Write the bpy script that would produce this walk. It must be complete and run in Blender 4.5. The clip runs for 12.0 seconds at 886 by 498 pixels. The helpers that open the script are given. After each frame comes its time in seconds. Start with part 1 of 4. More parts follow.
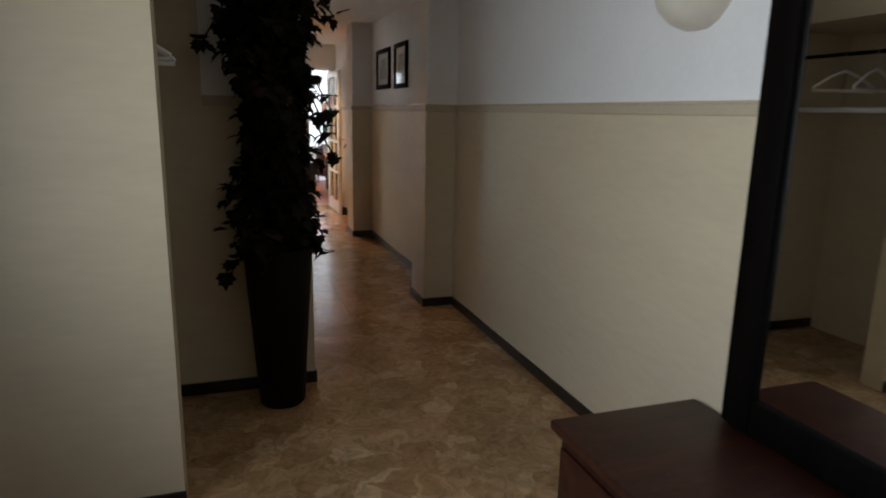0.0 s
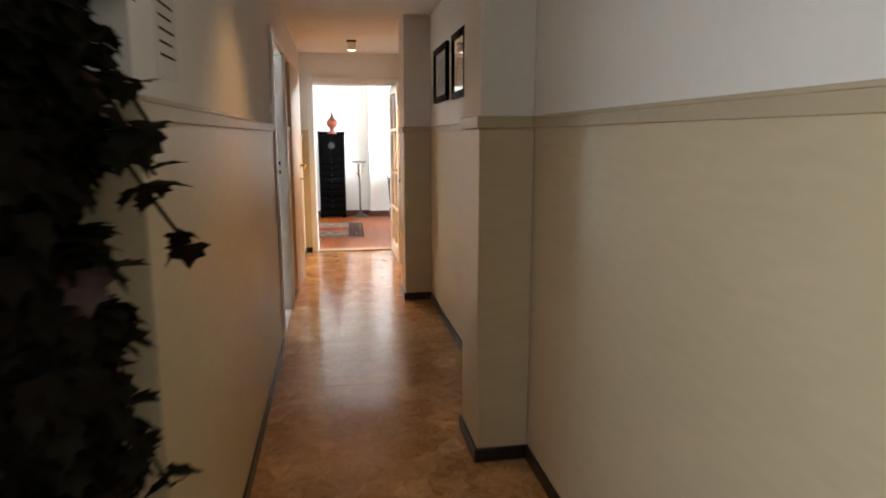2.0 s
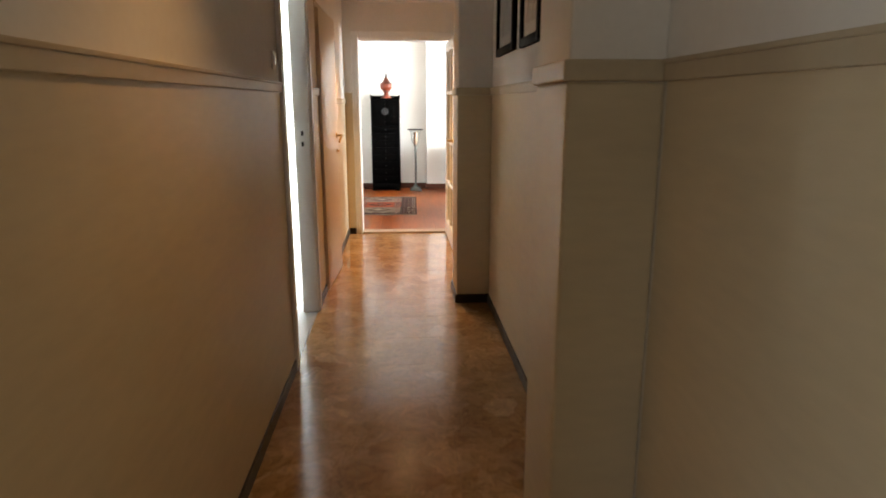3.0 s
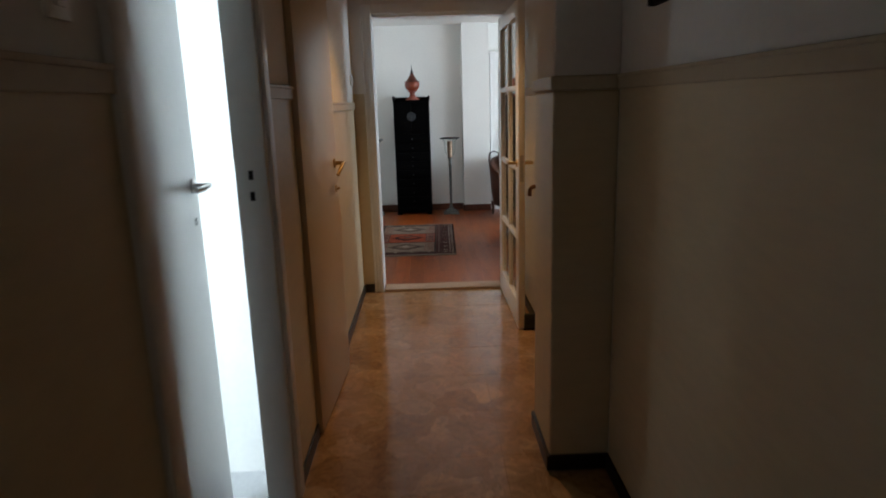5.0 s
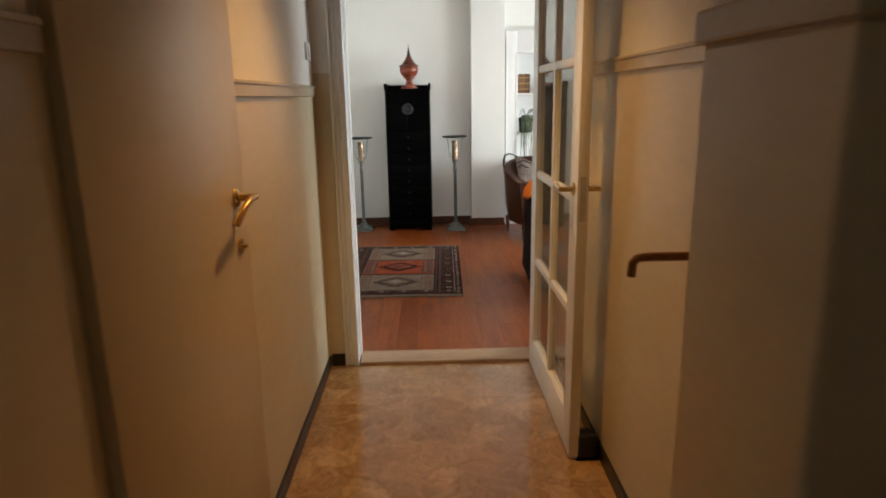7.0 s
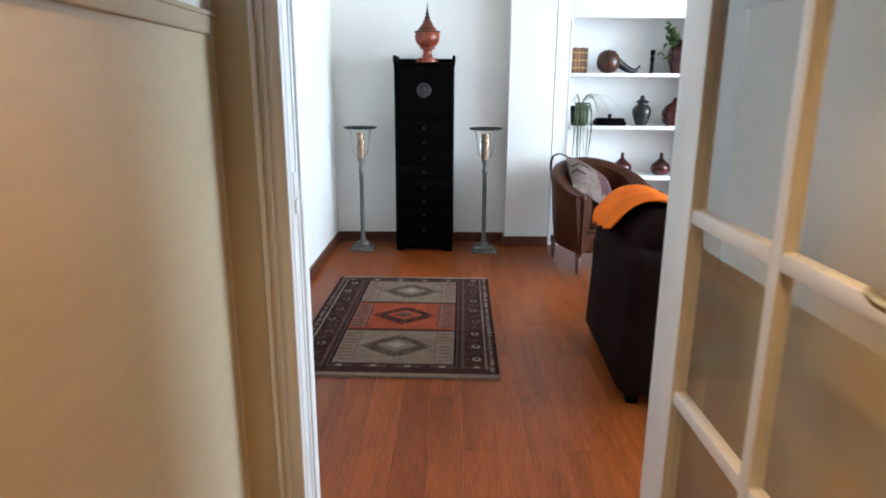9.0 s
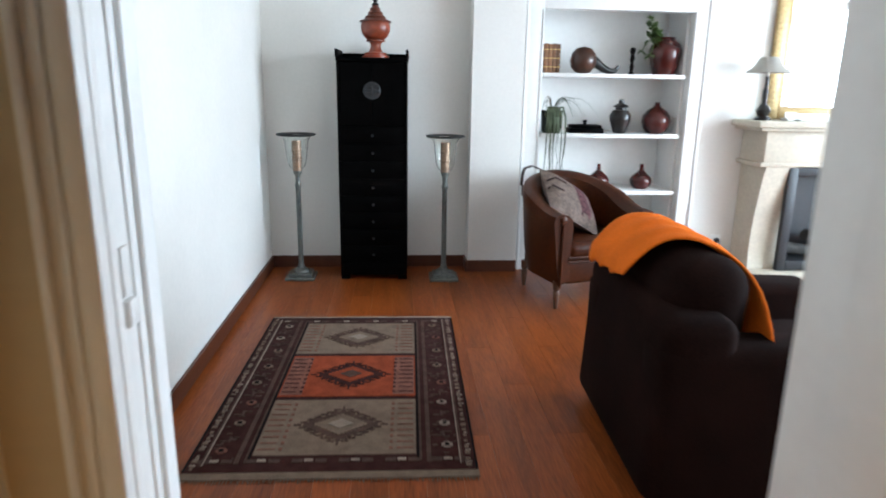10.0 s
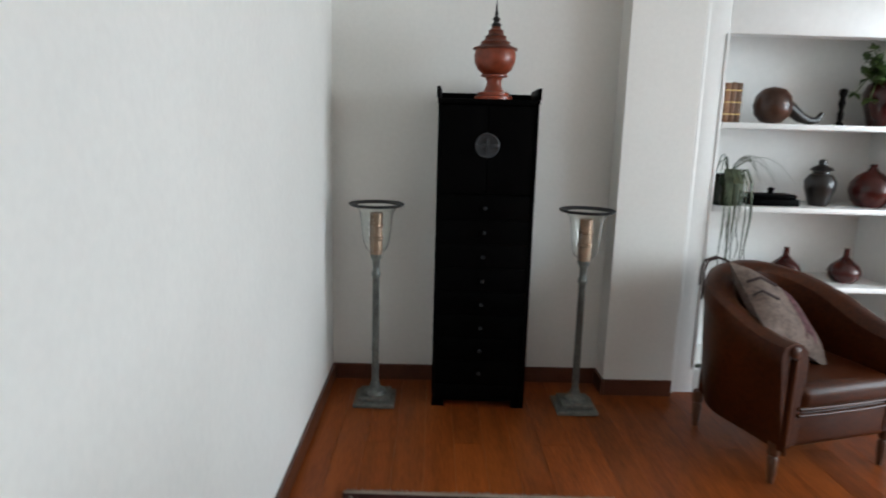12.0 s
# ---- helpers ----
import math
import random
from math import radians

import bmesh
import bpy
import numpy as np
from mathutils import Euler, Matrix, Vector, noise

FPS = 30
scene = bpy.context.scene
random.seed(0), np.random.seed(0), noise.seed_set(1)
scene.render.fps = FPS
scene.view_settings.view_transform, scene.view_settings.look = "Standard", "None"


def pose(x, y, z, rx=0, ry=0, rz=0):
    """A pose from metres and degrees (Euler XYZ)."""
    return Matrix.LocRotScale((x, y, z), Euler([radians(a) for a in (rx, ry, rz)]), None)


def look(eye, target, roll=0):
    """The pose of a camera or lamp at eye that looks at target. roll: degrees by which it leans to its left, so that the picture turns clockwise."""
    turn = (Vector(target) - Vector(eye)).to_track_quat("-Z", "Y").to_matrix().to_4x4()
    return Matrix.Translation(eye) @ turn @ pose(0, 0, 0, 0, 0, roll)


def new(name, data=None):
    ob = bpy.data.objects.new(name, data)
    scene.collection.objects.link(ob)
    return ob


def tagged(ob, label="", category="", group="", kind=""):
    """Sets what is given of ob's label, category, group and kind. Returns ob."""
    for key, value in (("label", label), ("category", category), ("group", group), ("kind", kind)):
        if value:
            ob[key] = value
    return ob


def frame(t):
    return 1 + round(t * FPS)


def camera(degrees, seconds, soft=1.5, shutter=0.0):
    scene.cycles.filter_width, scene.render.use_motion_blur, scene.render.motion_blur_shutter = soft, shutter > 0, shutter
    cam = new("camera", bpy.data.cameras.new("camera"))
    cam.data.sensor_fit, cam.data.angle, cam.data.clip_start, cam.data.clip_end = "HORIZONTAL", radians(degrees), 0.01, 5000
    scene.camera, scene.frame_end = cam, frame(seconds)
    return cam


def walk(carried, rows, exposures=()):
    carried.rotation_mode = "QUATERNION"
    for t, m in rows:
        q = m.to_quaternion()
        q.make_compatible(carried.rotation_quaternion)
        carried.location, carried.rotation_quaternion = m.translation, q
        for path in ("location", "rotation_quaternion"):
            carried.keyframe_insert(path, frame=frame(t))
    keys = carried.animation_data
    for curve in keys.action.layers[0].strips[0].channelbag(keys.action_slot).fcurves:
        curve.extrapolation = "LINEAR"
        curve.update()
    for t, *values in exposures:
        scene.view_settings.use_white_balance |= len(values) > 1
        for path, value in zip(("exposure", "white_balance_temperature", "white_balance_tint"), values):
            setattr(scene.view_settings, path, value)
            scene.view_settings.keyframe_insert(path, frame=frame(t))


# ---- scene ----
cam = camera(70.0, 12.0, 1.8, 0.5)
PATH = [
    (0, (-0.051, -0.725, 1.464), (0.58, 1.126, 1.044), 1.2),
    (0.5, (0.202, -0.362, 1.472), (0.668, 1.527, 1.012), 0.3),
    (1, (0.428, 0.098, 1.455), (0.778, 2.021, 1.03), -0.4),
    (1.5, (0.572, 0.632, 1.452), (0.802, 2.586, 1.094), -3.7),
    (2, (0.742, 1.187, 1.441), (1.07, 3.128, 1.091), -0.1),
    (2.5, (0.864, 1.738, 1.438), (1.003, 3.697, 1.058), 0.4),
    (3, (0.944, 2.268, 1.428), (1.07, 4.212, 0.976), -0.0),
    (5, (0.885, 4.407, 1.445), (0.922, 6.355, 0.995), -1.7),
    (5.5, (0.889, 4.851, 1.44), (1.004, 6.796, 0.991), -2.0),
    (6, (0.933, 5.227, 1.44), (0.941, 7.174, 0.98), -0.2),
    (6.5, (0.908, 5.638, 1.428), (0.938, 7.582, 0.96), -0.3),
    (7, (0.911, 6.035, 1.406), (0.945, 7.979, 0.937), -1.0),
    (9, (0.889, 7.714, 1.304), (0.87, 9.652, 0.81), 0.3),
    (9.5, (0.839, 8.087, 1.329), (1.002, 10.02, 0.844), -1.0),
    (10, (0.845, 8.484, 1.295), (0.99, 10.418, 0.808), 0.9),
    (10.5, (0.812, 8.86, 1.323), (0.881, 10.799, 0.839), 3.1),
    (11, (0.732, 9.208, 1.342), (0.68, 11.143, 0.838), 3.0),
    (11.5, (0.607, 9.53, 1.343), (0.657, 11.493, 0.962), 4.6),
    (12, (0.443, 9.823, 1.355), (0.478, 11.788, 0.981), 1.6),
]
EXPOSURES = [(0, 1.5, 6200, 13), (0.5, 1.85, 6200, 14), (1.0, 1.95, 6100, 16), (1.5, 2.2, 6500, 15), (2.0, 2.3, 6900, 14), (2.5, 2.2, 7200, 14), (3.2, 1.85, 7400, 14), (4.8, 0.25, 6300, 10), (5.5, 0.1, 6300, 10), (6.4, 0.0, 7000, 11),
             (7, 0.58, 7200, 11), (8.8, 1.05, 6000, 10), (9.5, 1.0, 6000, 10), (10.5, 0.45, 6450, 11), (12, 0.08, 6700, 12)]
walk(cam, [(t, look(eye, target, roll)) for t, eye, target, roll in PATH], EXPOSURES)


# ---- light ----
world = bpy.data.worlds.new("sky")
scene.world = world
world.use_nodes = True
wn = world.node_tree
sky = wn.nodes.new("ShaderNodeTexSky")
sky.sky_type, sky.sun_disc = "NISHITA", False
sky.sun_elevation, sky.sun_rotation = radians(40), radians(120)
wn.nodes["Background"].inputs[1].default_value = 0.12
wn.links.new(sky.outputs[0], wn.nodes["Background"].inputs[0])

sun = new("sun", bpy.data.lights.new("sun", "SUN"))
sun.data.energy, sun.data.angle, sun.data.color = 1.0, radians(12), (1.0, 0.96, 0.9)
sun.matrix_world = look((10, -6, 12), (0, 0, 0))


def window_light(name, eye, target, w, h, watts, colour, spread=180):
    lamp = new(name, bpy.data.lights.new(name, "AREA"))
    lamp.data.shape, lamp.data.size, lamp.data.size_y = "RECTANGLE", w, h
    lamp.data.energy, lamp.data.color, lamp.data.spread = watts, colour, radians(spread)
    lamp.matrix_world = look(eye, target)
    return lamp


def bulb_light(name, at, target, watts, colour, cone=150, size=0.15):
    lamp = new(name, bpy.data.lights.new(name, "SPOT"))
    lamp.data.energy, lamp.data.color, lamp.data.shadow_soft_size = watts, colour, size
    lamp.data.spot_size, lamp.data.spot_blend = radians(cone), 1.0
    lamp.matrix_world = look(at, target)
    return lamp


DAY = (0.71, 0.87, 1.0)
WARM = (1.0, 0.55, 0.21)
window_light("daylight_living", (6.02, 10.66, 1.4), (0, 10.66, 1.25), 2.4, 1.9, 205, DAY)
window_light("daylight_entrance", (-1.27, 0.3, 1.5), (1.5, 0.55, 1.4), 1.0, 1.3, 6.3, (0.85, 0.93, 1.0), 122)
window_light("daylight_small_room", (-1.28, 5.25, 1.5), (0.0, 6.2, 1.3), 0.6, 1.1, 68, DAY)
bulb_light("spot_far", (0.95, 8.2, 2.32), (0.8, 7.95, 0.0), 38, WARM, 106, 0.05)
bulb_light("spot_near", (0.95, 3.95, 2.32), (0.38, 3.85, 0.0), 4.6, WARM, 96, 0.06)


# ---- materials ----
def rgb(c):
    return (c[0], c[1], c[2], 1.0)


def mat(name, colour, rough=0.6, metal=0.0, vary=0.12, fine=60.0, coarse=3.0, bump=0.15, per_object=0.0, coat=0.0,
        spec=0.5, stretch=(1, 1, 1), dist=0.003, second=None):
    m = bpy.data.materials.new(name)
    m.use_nodes = True
    t = m.node_tree
    n, L = t.nodes, t.links
    p = n["Principled BSDF"]
    p.inputs["Roughness"].default_value, p.inputs["Metallic"].default_value = rough, metal
    p.inputs["Coat Weight"].default_value, p.inputs["Specular IOR Level"].default_value = coat, spec
    p.inputs["Coat Roughness"].default_value = 0.08
    geo = n.new("ShaderNodeTexCoord")
    mp = n.new("ShaderNodeMapping")
    mp.inputs["Scale"].default_value = stretch
    L.new(geo.outputs["Object"], mp.inputs[0])
    a = n.new("ShaderNodeTexNoise")
    a.inputs["Scale"].default_value, a.inputs["Detail"].default_value = coarse, 5
    b = n.new("ShaderNodeTexNoise")
    b.inputs["Scale"].default_value, b.inputs["Detail"].default_value = fine, 4
    L.new(mp.outputs[0], a.inputs[0])
    L.new(mp.outputs[0], b.inputs[0])
    if per_object:
        info = n.new("ShaderNodeObjectInfo")
        sc = n.new("ShaderNodeVectorMath")
        sc.operation = "SCALE"
        comb = n.new("ShaderNodeCombineXYZ")
        for i in range(3):
            L.new(info.outputs["Random"], comb.inputs[i])
        L.new(comb.outputs[0], sc.inputs[0])
        sc.inputs["Scale"].default_value = 37.0
        L.new(sc.outputs[0], mp.inputs["Location"])
    mixv = n.new("ShaderNodeMath")
    mixv.operation = "MULTIPLY_ADD"
    L.new(b.outputs[0], mixv.inputs[0])
    mixv.inputs[1].default_value = 0.5
    half = n.new("ShaderNodeMath")
    half.operation = "MULTIPLY"
    L.new(a.outputs[0], half.inputs[0])
    half.inputs[1].default_value = 0.5
    L.new(half.outputs[0], mixv.inputs[2])
    ramp = n.new("ShaderNodeValToRGB")
    c2 = second or tuple(x * (1 - 2 * vary) for x in colour)
    c3 = tuple(min(1.0, x * (1 + vary)) for x in colour)
    ramp.color_ramp.elements[0].color, ramp.color_ramp.elements[1].color = rgb(c2), rgb(c3)
    ramp.color_ramp.elements[0].position, ramp.color_ramp.elements[1].position = 0.34, 0.66
    L.new(mixv.outputs[0], ramp.inputs[0])
    out = ramp.outputs[0]
    if per_object:
        hs = n.new("ShaderNodeHueSaturation")
        rg = n.new("ShaderNodeMapRange")
        L.new(info.outputs["Random"], rg.inputs[0])
        rg.inputs["To Min"].default_value, rg.inputs["To Max"].default_value = 1 - per_object, 1 + per_object
        L.new(rg.outputs[0], hs.inputs["Value"])
        L.new(out, hs.inputs["Color"])
        out = hs.outputs[0]
    L.new(out, p.inputs["Base Color"])
    if bump:
        bp = n.new("ShaderNodeBump")
        bp.inputs["Strength"].default_value, bp.inputs["Distance"].default_value = bump, dist
        L.new(b.outputs[0], bp.inputs["Height"])
        L.new(bp.outputs[0], p.inputs["Normal"])
    return m


def broken_marble(name):
    """Irregular slabs of veined brown marble, laid close and polished."""
    m = bpy.data.materials.new(name)
    m.use_nodes = True
    n, L = m.node_tree.nodes, m.node_tree.links
    p = n["Principled BSDF"]
    p.inputs["Specular IOR Level"].default_value = 0.5
    geo = n.new("ShaderNodeNewGeometry")
    warp = n.new("ShaderNodeTexNoise")
    warp.inputs["Scale"].default_value, warp.inputs["Detail"].default_value = 6.0, 4
    L.new(geo.outputs["Position"], warp.inputs[0])
    push = n.new("ShaderNodeVectorMath")
    push.operation = "MULTIPLY_ADD"
    L.new(warp.outputs["Color"], push.inputs[0])
    push.inputs[1].default_value = (0.2, 0.2, 0.0)
    L.new(geo.outputs["Position"], push.inputs[2])
    cell = n.new("ShaderNodeTexVoronoi")
    cell.inputs["Scale"].default_value = 8.0
    L.new(push.outputs[0], cell.inputs[0])
    tone = n.new("ShaderNodeSeparateColor")
    L.new(cell.outputs["Color"], tone.inputs[0])
    slab = n.new("ShaderNodeValToRGB")
    e = slab.color_ramp.elements
    e[0].position, e[0].color = 0.0, rgb((0.33, 0.19, 0.085))
    e[1].position, e[1].color = 1.0, rgb((0.52, 0.35, 0.185))
    for at, c in ((0.3, (0.37, 0.22, 0.10)), (0.7, (0.42, 0.26, 0.125)), (0.9, (0.47, 0.30, 0.15))):
        k = e.new(at)
        k.color = rgb(c)
    L.new(tone.outputs[0], slab.inputs[0])
    vein = n.new("ShaderNodeTexNoise")
    vein.inputs["Scale"].default_value, vein.inputs["Detail"].default_value, vein.inputs["Distortion"].default_value = 22.0, 6, 1.2
    L.new(push.outputs[0], vein.inputs[0])
    span = n.new("ShaderNodeMapRange")
    span.inputs["From Min"].default_value, span.inputs["From Max"].default_value = 0.3, 0.7
    span.inputs["To Min"].default_value, span.inputs["To Max"].default_value = 0.68, 1.28
    L.new(vein.outputs[0], span.inputs[0])
    broad = n.new("ShaderNodeTexNoise")
    broad.inputs["Scale"].default_value, broad.inputs["Detail"].default_value = 2.2, 3
    L.new(geo.outputs["Position"], broad.inputs[0])
    wide = n.new("ShaderNodeMapRange")
    wide.inputs["From Min"].default_value, wide.inputs["From Max"].default_value = 0.3, 0.7
    wide.inputs["To Min"].default_value, wide.inputs["To Max"].default_value = 0.8, 1.15
    L.new(broad.outputs[0], wide.inputs[0])
    both = n.new("ShaderNodeMath")
    both.operation = "MULTIPLY"
    L.new(span.outputs[0], both.inputs[0])
    L.new(wide.outputs[0], both.inputs[1])
    hs = n.new("ShaderNodeHueSaturation")
    L.new(slab.outputs[0], hs.inputs["Color"])
    L.new(both.outputs[0], hs.inputs["Value"])
    L.new(hs.outputs[0], p.inputs["Base Color"])
    worn = n.new("ShaderNodeMapRange")
    worn.inputs["To Min"].default_value, worn.inputs["To Max"].default_value = 0.10, 0.24
    L.new(broad.outputs[0], worn.inputs[0])
    L.new(worn.outputs[0], p.inputs["Roughness"])
    return m


WHITE = mat("white_plaster", (0.81, 0.79, 0.745), 0.75, vary=0.02, fine=45, bump=0.06)
CEILING = mat("ceiling_paint", (0.8, 0.78, 0.74), 0.85, vary=0.02, fine=60, bump=0.08)
CREAM = mat("cream_embossed_wallpaper", (0.62, 0.52, 0.35), 0.42, vary=0.035, fine=9, coarse=1.5, bump=0.2, dist=0.005, stretch=(1.0, 1.0, 4.0))
CREAM_GLOSS = mat("cream_gloss_paint", (0.66, 0.54, 0.36), 0.32, vary=0.02, fine=25, bump=0.05)
RAIL = mat("beige_rail_paint", (0.5, 0.42, 0.29), 0.45, vary=0.04, fine=40, bump=0.1)
PAINT = mat("white_gloss_paint", (0.85, 0.845, 0.82), 0.3, vary=0.02, fine=30, bump=0.05)
PLINTH = mat("dark_stone_plinth", (0.014, 0.011, 0.009), 0.35, vary=0.3, fine=50, bump=0.1)
SKIRT = mat("red_brown_skirting", (0.10, 0.03, 0.014), 0.4, vary=0.2, fine=30, stretch=(4, 1, 4))
MARBLE = broken_marble("polished_broken_marble")
JOINT = mat("grey_brown_joint", (0.34, 0.21, 0.105), 0.5, fine=80)
LAMINATE = mat("red_brown_laminate", (0.252, 0.062, 0.0125), 0.33, spec=0.16, vary=0.22, fine=26, coarse=2.5, bump=0.06, per_object=0.13,
               stretch=(6, 0.55, 1), second=(0.135, 0.028, 0.006))
BLACK = mat("black_lacquer", (0.0022, 0.0019, 0.0019), 0.45, vary=0.3, fine=20, bump=0.03, spec=0.02)
BLACK2 = mat("worn_black_metal", (0.03, 0.032, 0.032), 0.55, metal=0.3, vary=0.4, fine=60, bump=0.2)
BRASS = mat("aged_brass", (0.62, 0.42, 0.18), 0.3, metal=1.0, vary=0.15, fine=60, bump=0.05)
COPPER = mat("dull_copper", (0.30, 0.19, 0.125), 0.45, metal=0.5, vary=0.2, fine=40, bump=0.1)
CHROME = mat("brushed_steel", (0.6, 0.6, 0.6), 0.3, metal=1.0, vary=0.08, fine=60, bump=0.05)
PEWTER = mat("grey_green_patina", (0.17, 0.18, 0.165), 0.5, metal=0.6, vary=0.25, fine=50, bump=0.2)
LACQUER = mat("red_lacquer", (0.27, 0.05, 0.02), 0.32, vary=0.25, fine=24, bump=0.1)
LACQUER2 = mat("dark_gold_lacquer", (0.15, 0.035, 0.016), 0.4, vary=0.3, fine=30, bump=0.1)
LEATHER = mat("worn_cognac_leather", (0.064, 0.0155, 0.0035), 0.36, spec=0.2, vary=0.2, fine=55, coarse=2.5, bump=0.10, second=(0.026, 0.0065, 0.0025))
WOODLEG = mat("dark_turned_wood", (0.09, 0.035, 0.016), 0.4, vary=0.3, fine=40, stretch=(3, 3, 0.5))
FABRIC = mat("dark_brown_velour", (0.013, 0.0055, 0.0042), 0.95, vary=0.3, fine=140, coarse=5, bump=0.3, spec=0.06)
ORANGE = mat("orange_fleece", (0.80, 0.165, 0.014), 0.95, vary=0.12, fine=160, coarse=6, bump=0.5, spec=0.1)
CUSHION = mat("taupe_patterned_cloth", (0.17, 0.125, 0.105), 0.9, vary=0.25, fine=60, coarse=14, bump=0.4, spec=0.2)
CUSHION2 = mat("maroon_paisley_cloth", (0.11, 0.045, 0.05), 0.9, vary=0.5, fine=70, coarse=30, bump=0.4, spec=0.2)
TIE = mat("dark_brown_ribbon", (0.035, 0.015, 0.012), 0.8)
LIMESTONE = mat("pale_limestone", (0.56, 0.50, 0.40), 0.7, vary=0.08, fine=40, coarse=4, bump=0.2)
IRON = mat("black_cast_iron", (0.018, 0.019, 0.022), 0.5, vary=0.3, fine=70, bump=0.2)
LOG = mat("charred_log", (0.05, 0.045, 0.04), 0.9, vary=0.4, fine=30, bump=0.6, dist=0.01)
GILT = mat("gilded_frame", (0.40, 0.28, 0.13), 0.45, metal=0.6, vary=0.25, fine=45, bump=0.3)
SHADE = mat("grey_linen_shade", (0.36, 0.34, 0.30), 0.9, vary=0.1, fine=160, bump=0.3)
GOURD = mat("polished_brown_gourd", (0.06, 0.02, 0.009), 0.3, vary=0.3, fine=20, bump=0.05)
OXBLOOD = mat("oxblood_glaze", (0.065, 0.009, 0.007), 0.15, vary=0.3, fine=12, bump=0.03)
DARKGLAZE = mat("dark_bronze_glaze", (0.011, 0.008, 0.007), 0.28, vary=0.35, fine=22, bump=0.1)
BOOKM = mat("tan_leather_binding", (0.17, 0.075, 0.032), 0.5, vary=0.25, fine=60, bump=0.2, per_object=0.3)
GREEN = mat("green_leaf", (0.10, 0.17, 0.045), 0.5, vary=0.4, fine=40, bump=0.1)
PALEGREEN = mat("grey_green_strap_leaf", (0.075, 0.10, 0.05), 0.5, vary=0.35, fine=40, bump=0.1)
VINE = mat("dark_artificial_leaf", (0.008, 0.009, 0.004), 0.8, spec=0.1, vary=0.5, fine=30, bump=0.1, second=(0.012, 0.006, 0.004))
VINE2 = mat("withered_red_leaf", (0.05, 0.018, 0.010), 0.7, vary=0.4, fine=30, bump=0.1)
POTM = mat("dark_brown_resin", (0.008, 0.004, 0.003), 0.6, spec=0.1, vary=0.3, fine=30, bump=0.15)
CHESTWOOD = mat("red_brown_mahogany", (0.05, 0.015, 0.008), 0.4, spec=0.3, vary=0.35, fine=22, coarse=4, bump=0.08, stretch=(1, 6, 6), second=(0.014, 0.005, 0.0035))
DARKWOOD = mat("black_brown_wood", (0.004, 0.0026, 0.002), 0.65, spec=0.05, vary=0.35, fine=30, bump=0.15, stretch=(5, 5, 0.6))
PAPER = mat("off_white_paper", (0.75, 0.74, 0.70), 0.8, vary=0.05, fine=80)
PHOTO = mat("faded_print", (0.30, 0.29, 0.27), 0.5, vary=0.5, fine=18, coarse=7, bump=0)
ALABASTER = mat("cream_alabaster_glass", (0.74, 0.68, 0.55), 0.35, vary=0.05, fine=14, bump=0.02)
R_TAUPE = mat("taupe_wool", (0.188, 0.132, 0.096), 0.95, vary=0.15, fine=220, coarse=20, bump=0.6, spec=0.1)
R_DARK = mat("dark_maroon_wool", (0.0496, 0.0176, 0.0152), 0.95, vary=0.25, fine=220, coarse=20, bump=0.6, spec=0.1)
R_RED = mat("rust_red_wool", (0.264, 0.0528, 0.0216), 0.95, vary=0.2, fine=220, coarse=20, bump=0.6, spec=0.1)
R_PALE = mat("pale_wool", (0.304, 0.24, 0.192), 0.95, vary=0.2, fine=220, coarse=20, bump=0.6, spec=0.1)
R_ROSE = mat("faded_rose_wool", (0.20, 0.085, 0.062), 0.95, vary=0.25, fine=220, coarse=30, bump=0.6, spec=0.1)
R_BLACK = mat("near_black_wool", (0.012, 0.008, 0.008), 0.95, vary=0.25, fine=220, coarse=20, bump=0.6, spec=0.1)
R_BROWN = mat("grey_brown_wool", (0.088, 0.052, 0.04), 0.95, vary=0.2, fine=220, coarse=20, bump=0.6, spec=0.1)


def glass_mat(name, colour=(1, 1, 1), rough=0.0, ior=1.45):
    m = bpy.data.materials.new(name)
    m.use_nodes = True
    p = m.node_tree.nodes["Principled BSDF"]
    p.inputs["Base Color"].default_value = rgb(colour)
    p.inputs["Transmission Weight"].default_value, p.inputs["Roughness"].default_value = 1.0, rough
    p.inputs["IOR"].default_value = ior
    return m


def mirror_mat(name):
    m = bpy.data.materials.new(name)
    m.use_nodes = True
    p = m.node_tree.nodes["Principled BSDF"]
    p.inputs["Base Color"].default_value = (0.86, 0.87, 0.87, 1)
    p.inputs["Metallic"].default_value, p.inputs["Roughness"].default_value = 1.0, 0.01
    return m


def glow_mat(name, colour, strength):
    m = bpy.data.materials.new(name)
    m.use_nodes = True
    p = m.node_tree.nodes["Principled BSDF"]
    p.inputs["Emission Color"].default_value = rgb(colour)
    p.inputs["Emission Strength"].default_value = strength
    return m


GLASS = glass_mat("clear_glass", (0.97, 0.99, 0.98), 0.0, 1.4)
MIRROR = mirror_mat("silvered_mirror")
BULB = glow_mat("lit_bulb", (1.0, 0.82, 0.55), 2.5)


# ---- mesh helpers ----
def bm_box(bm, x0, x1, y0, y1, z0, z1, bevel=0.0, segs=2):
    r = bmesh.ops.create_cube(bm, size=1.0)
    vs = r["verts"]
    for v in vs:
        v.co = Vector(((x0 + x1) / 2 + v.co.x * (x1 - x0), (y0 + y1) / 2 + v.co.y * (y1 - y0), (z0 + z1) / 2 + v.co.z * (z1 - z0)))
    if bevel:
        es = list({e for v in vs for e in v.link_edges})
        bmesh.ops.bevel(bm, geom=es, offset=bevel, segments=segs, profile=0.5, affect="EDGES")
    return bm


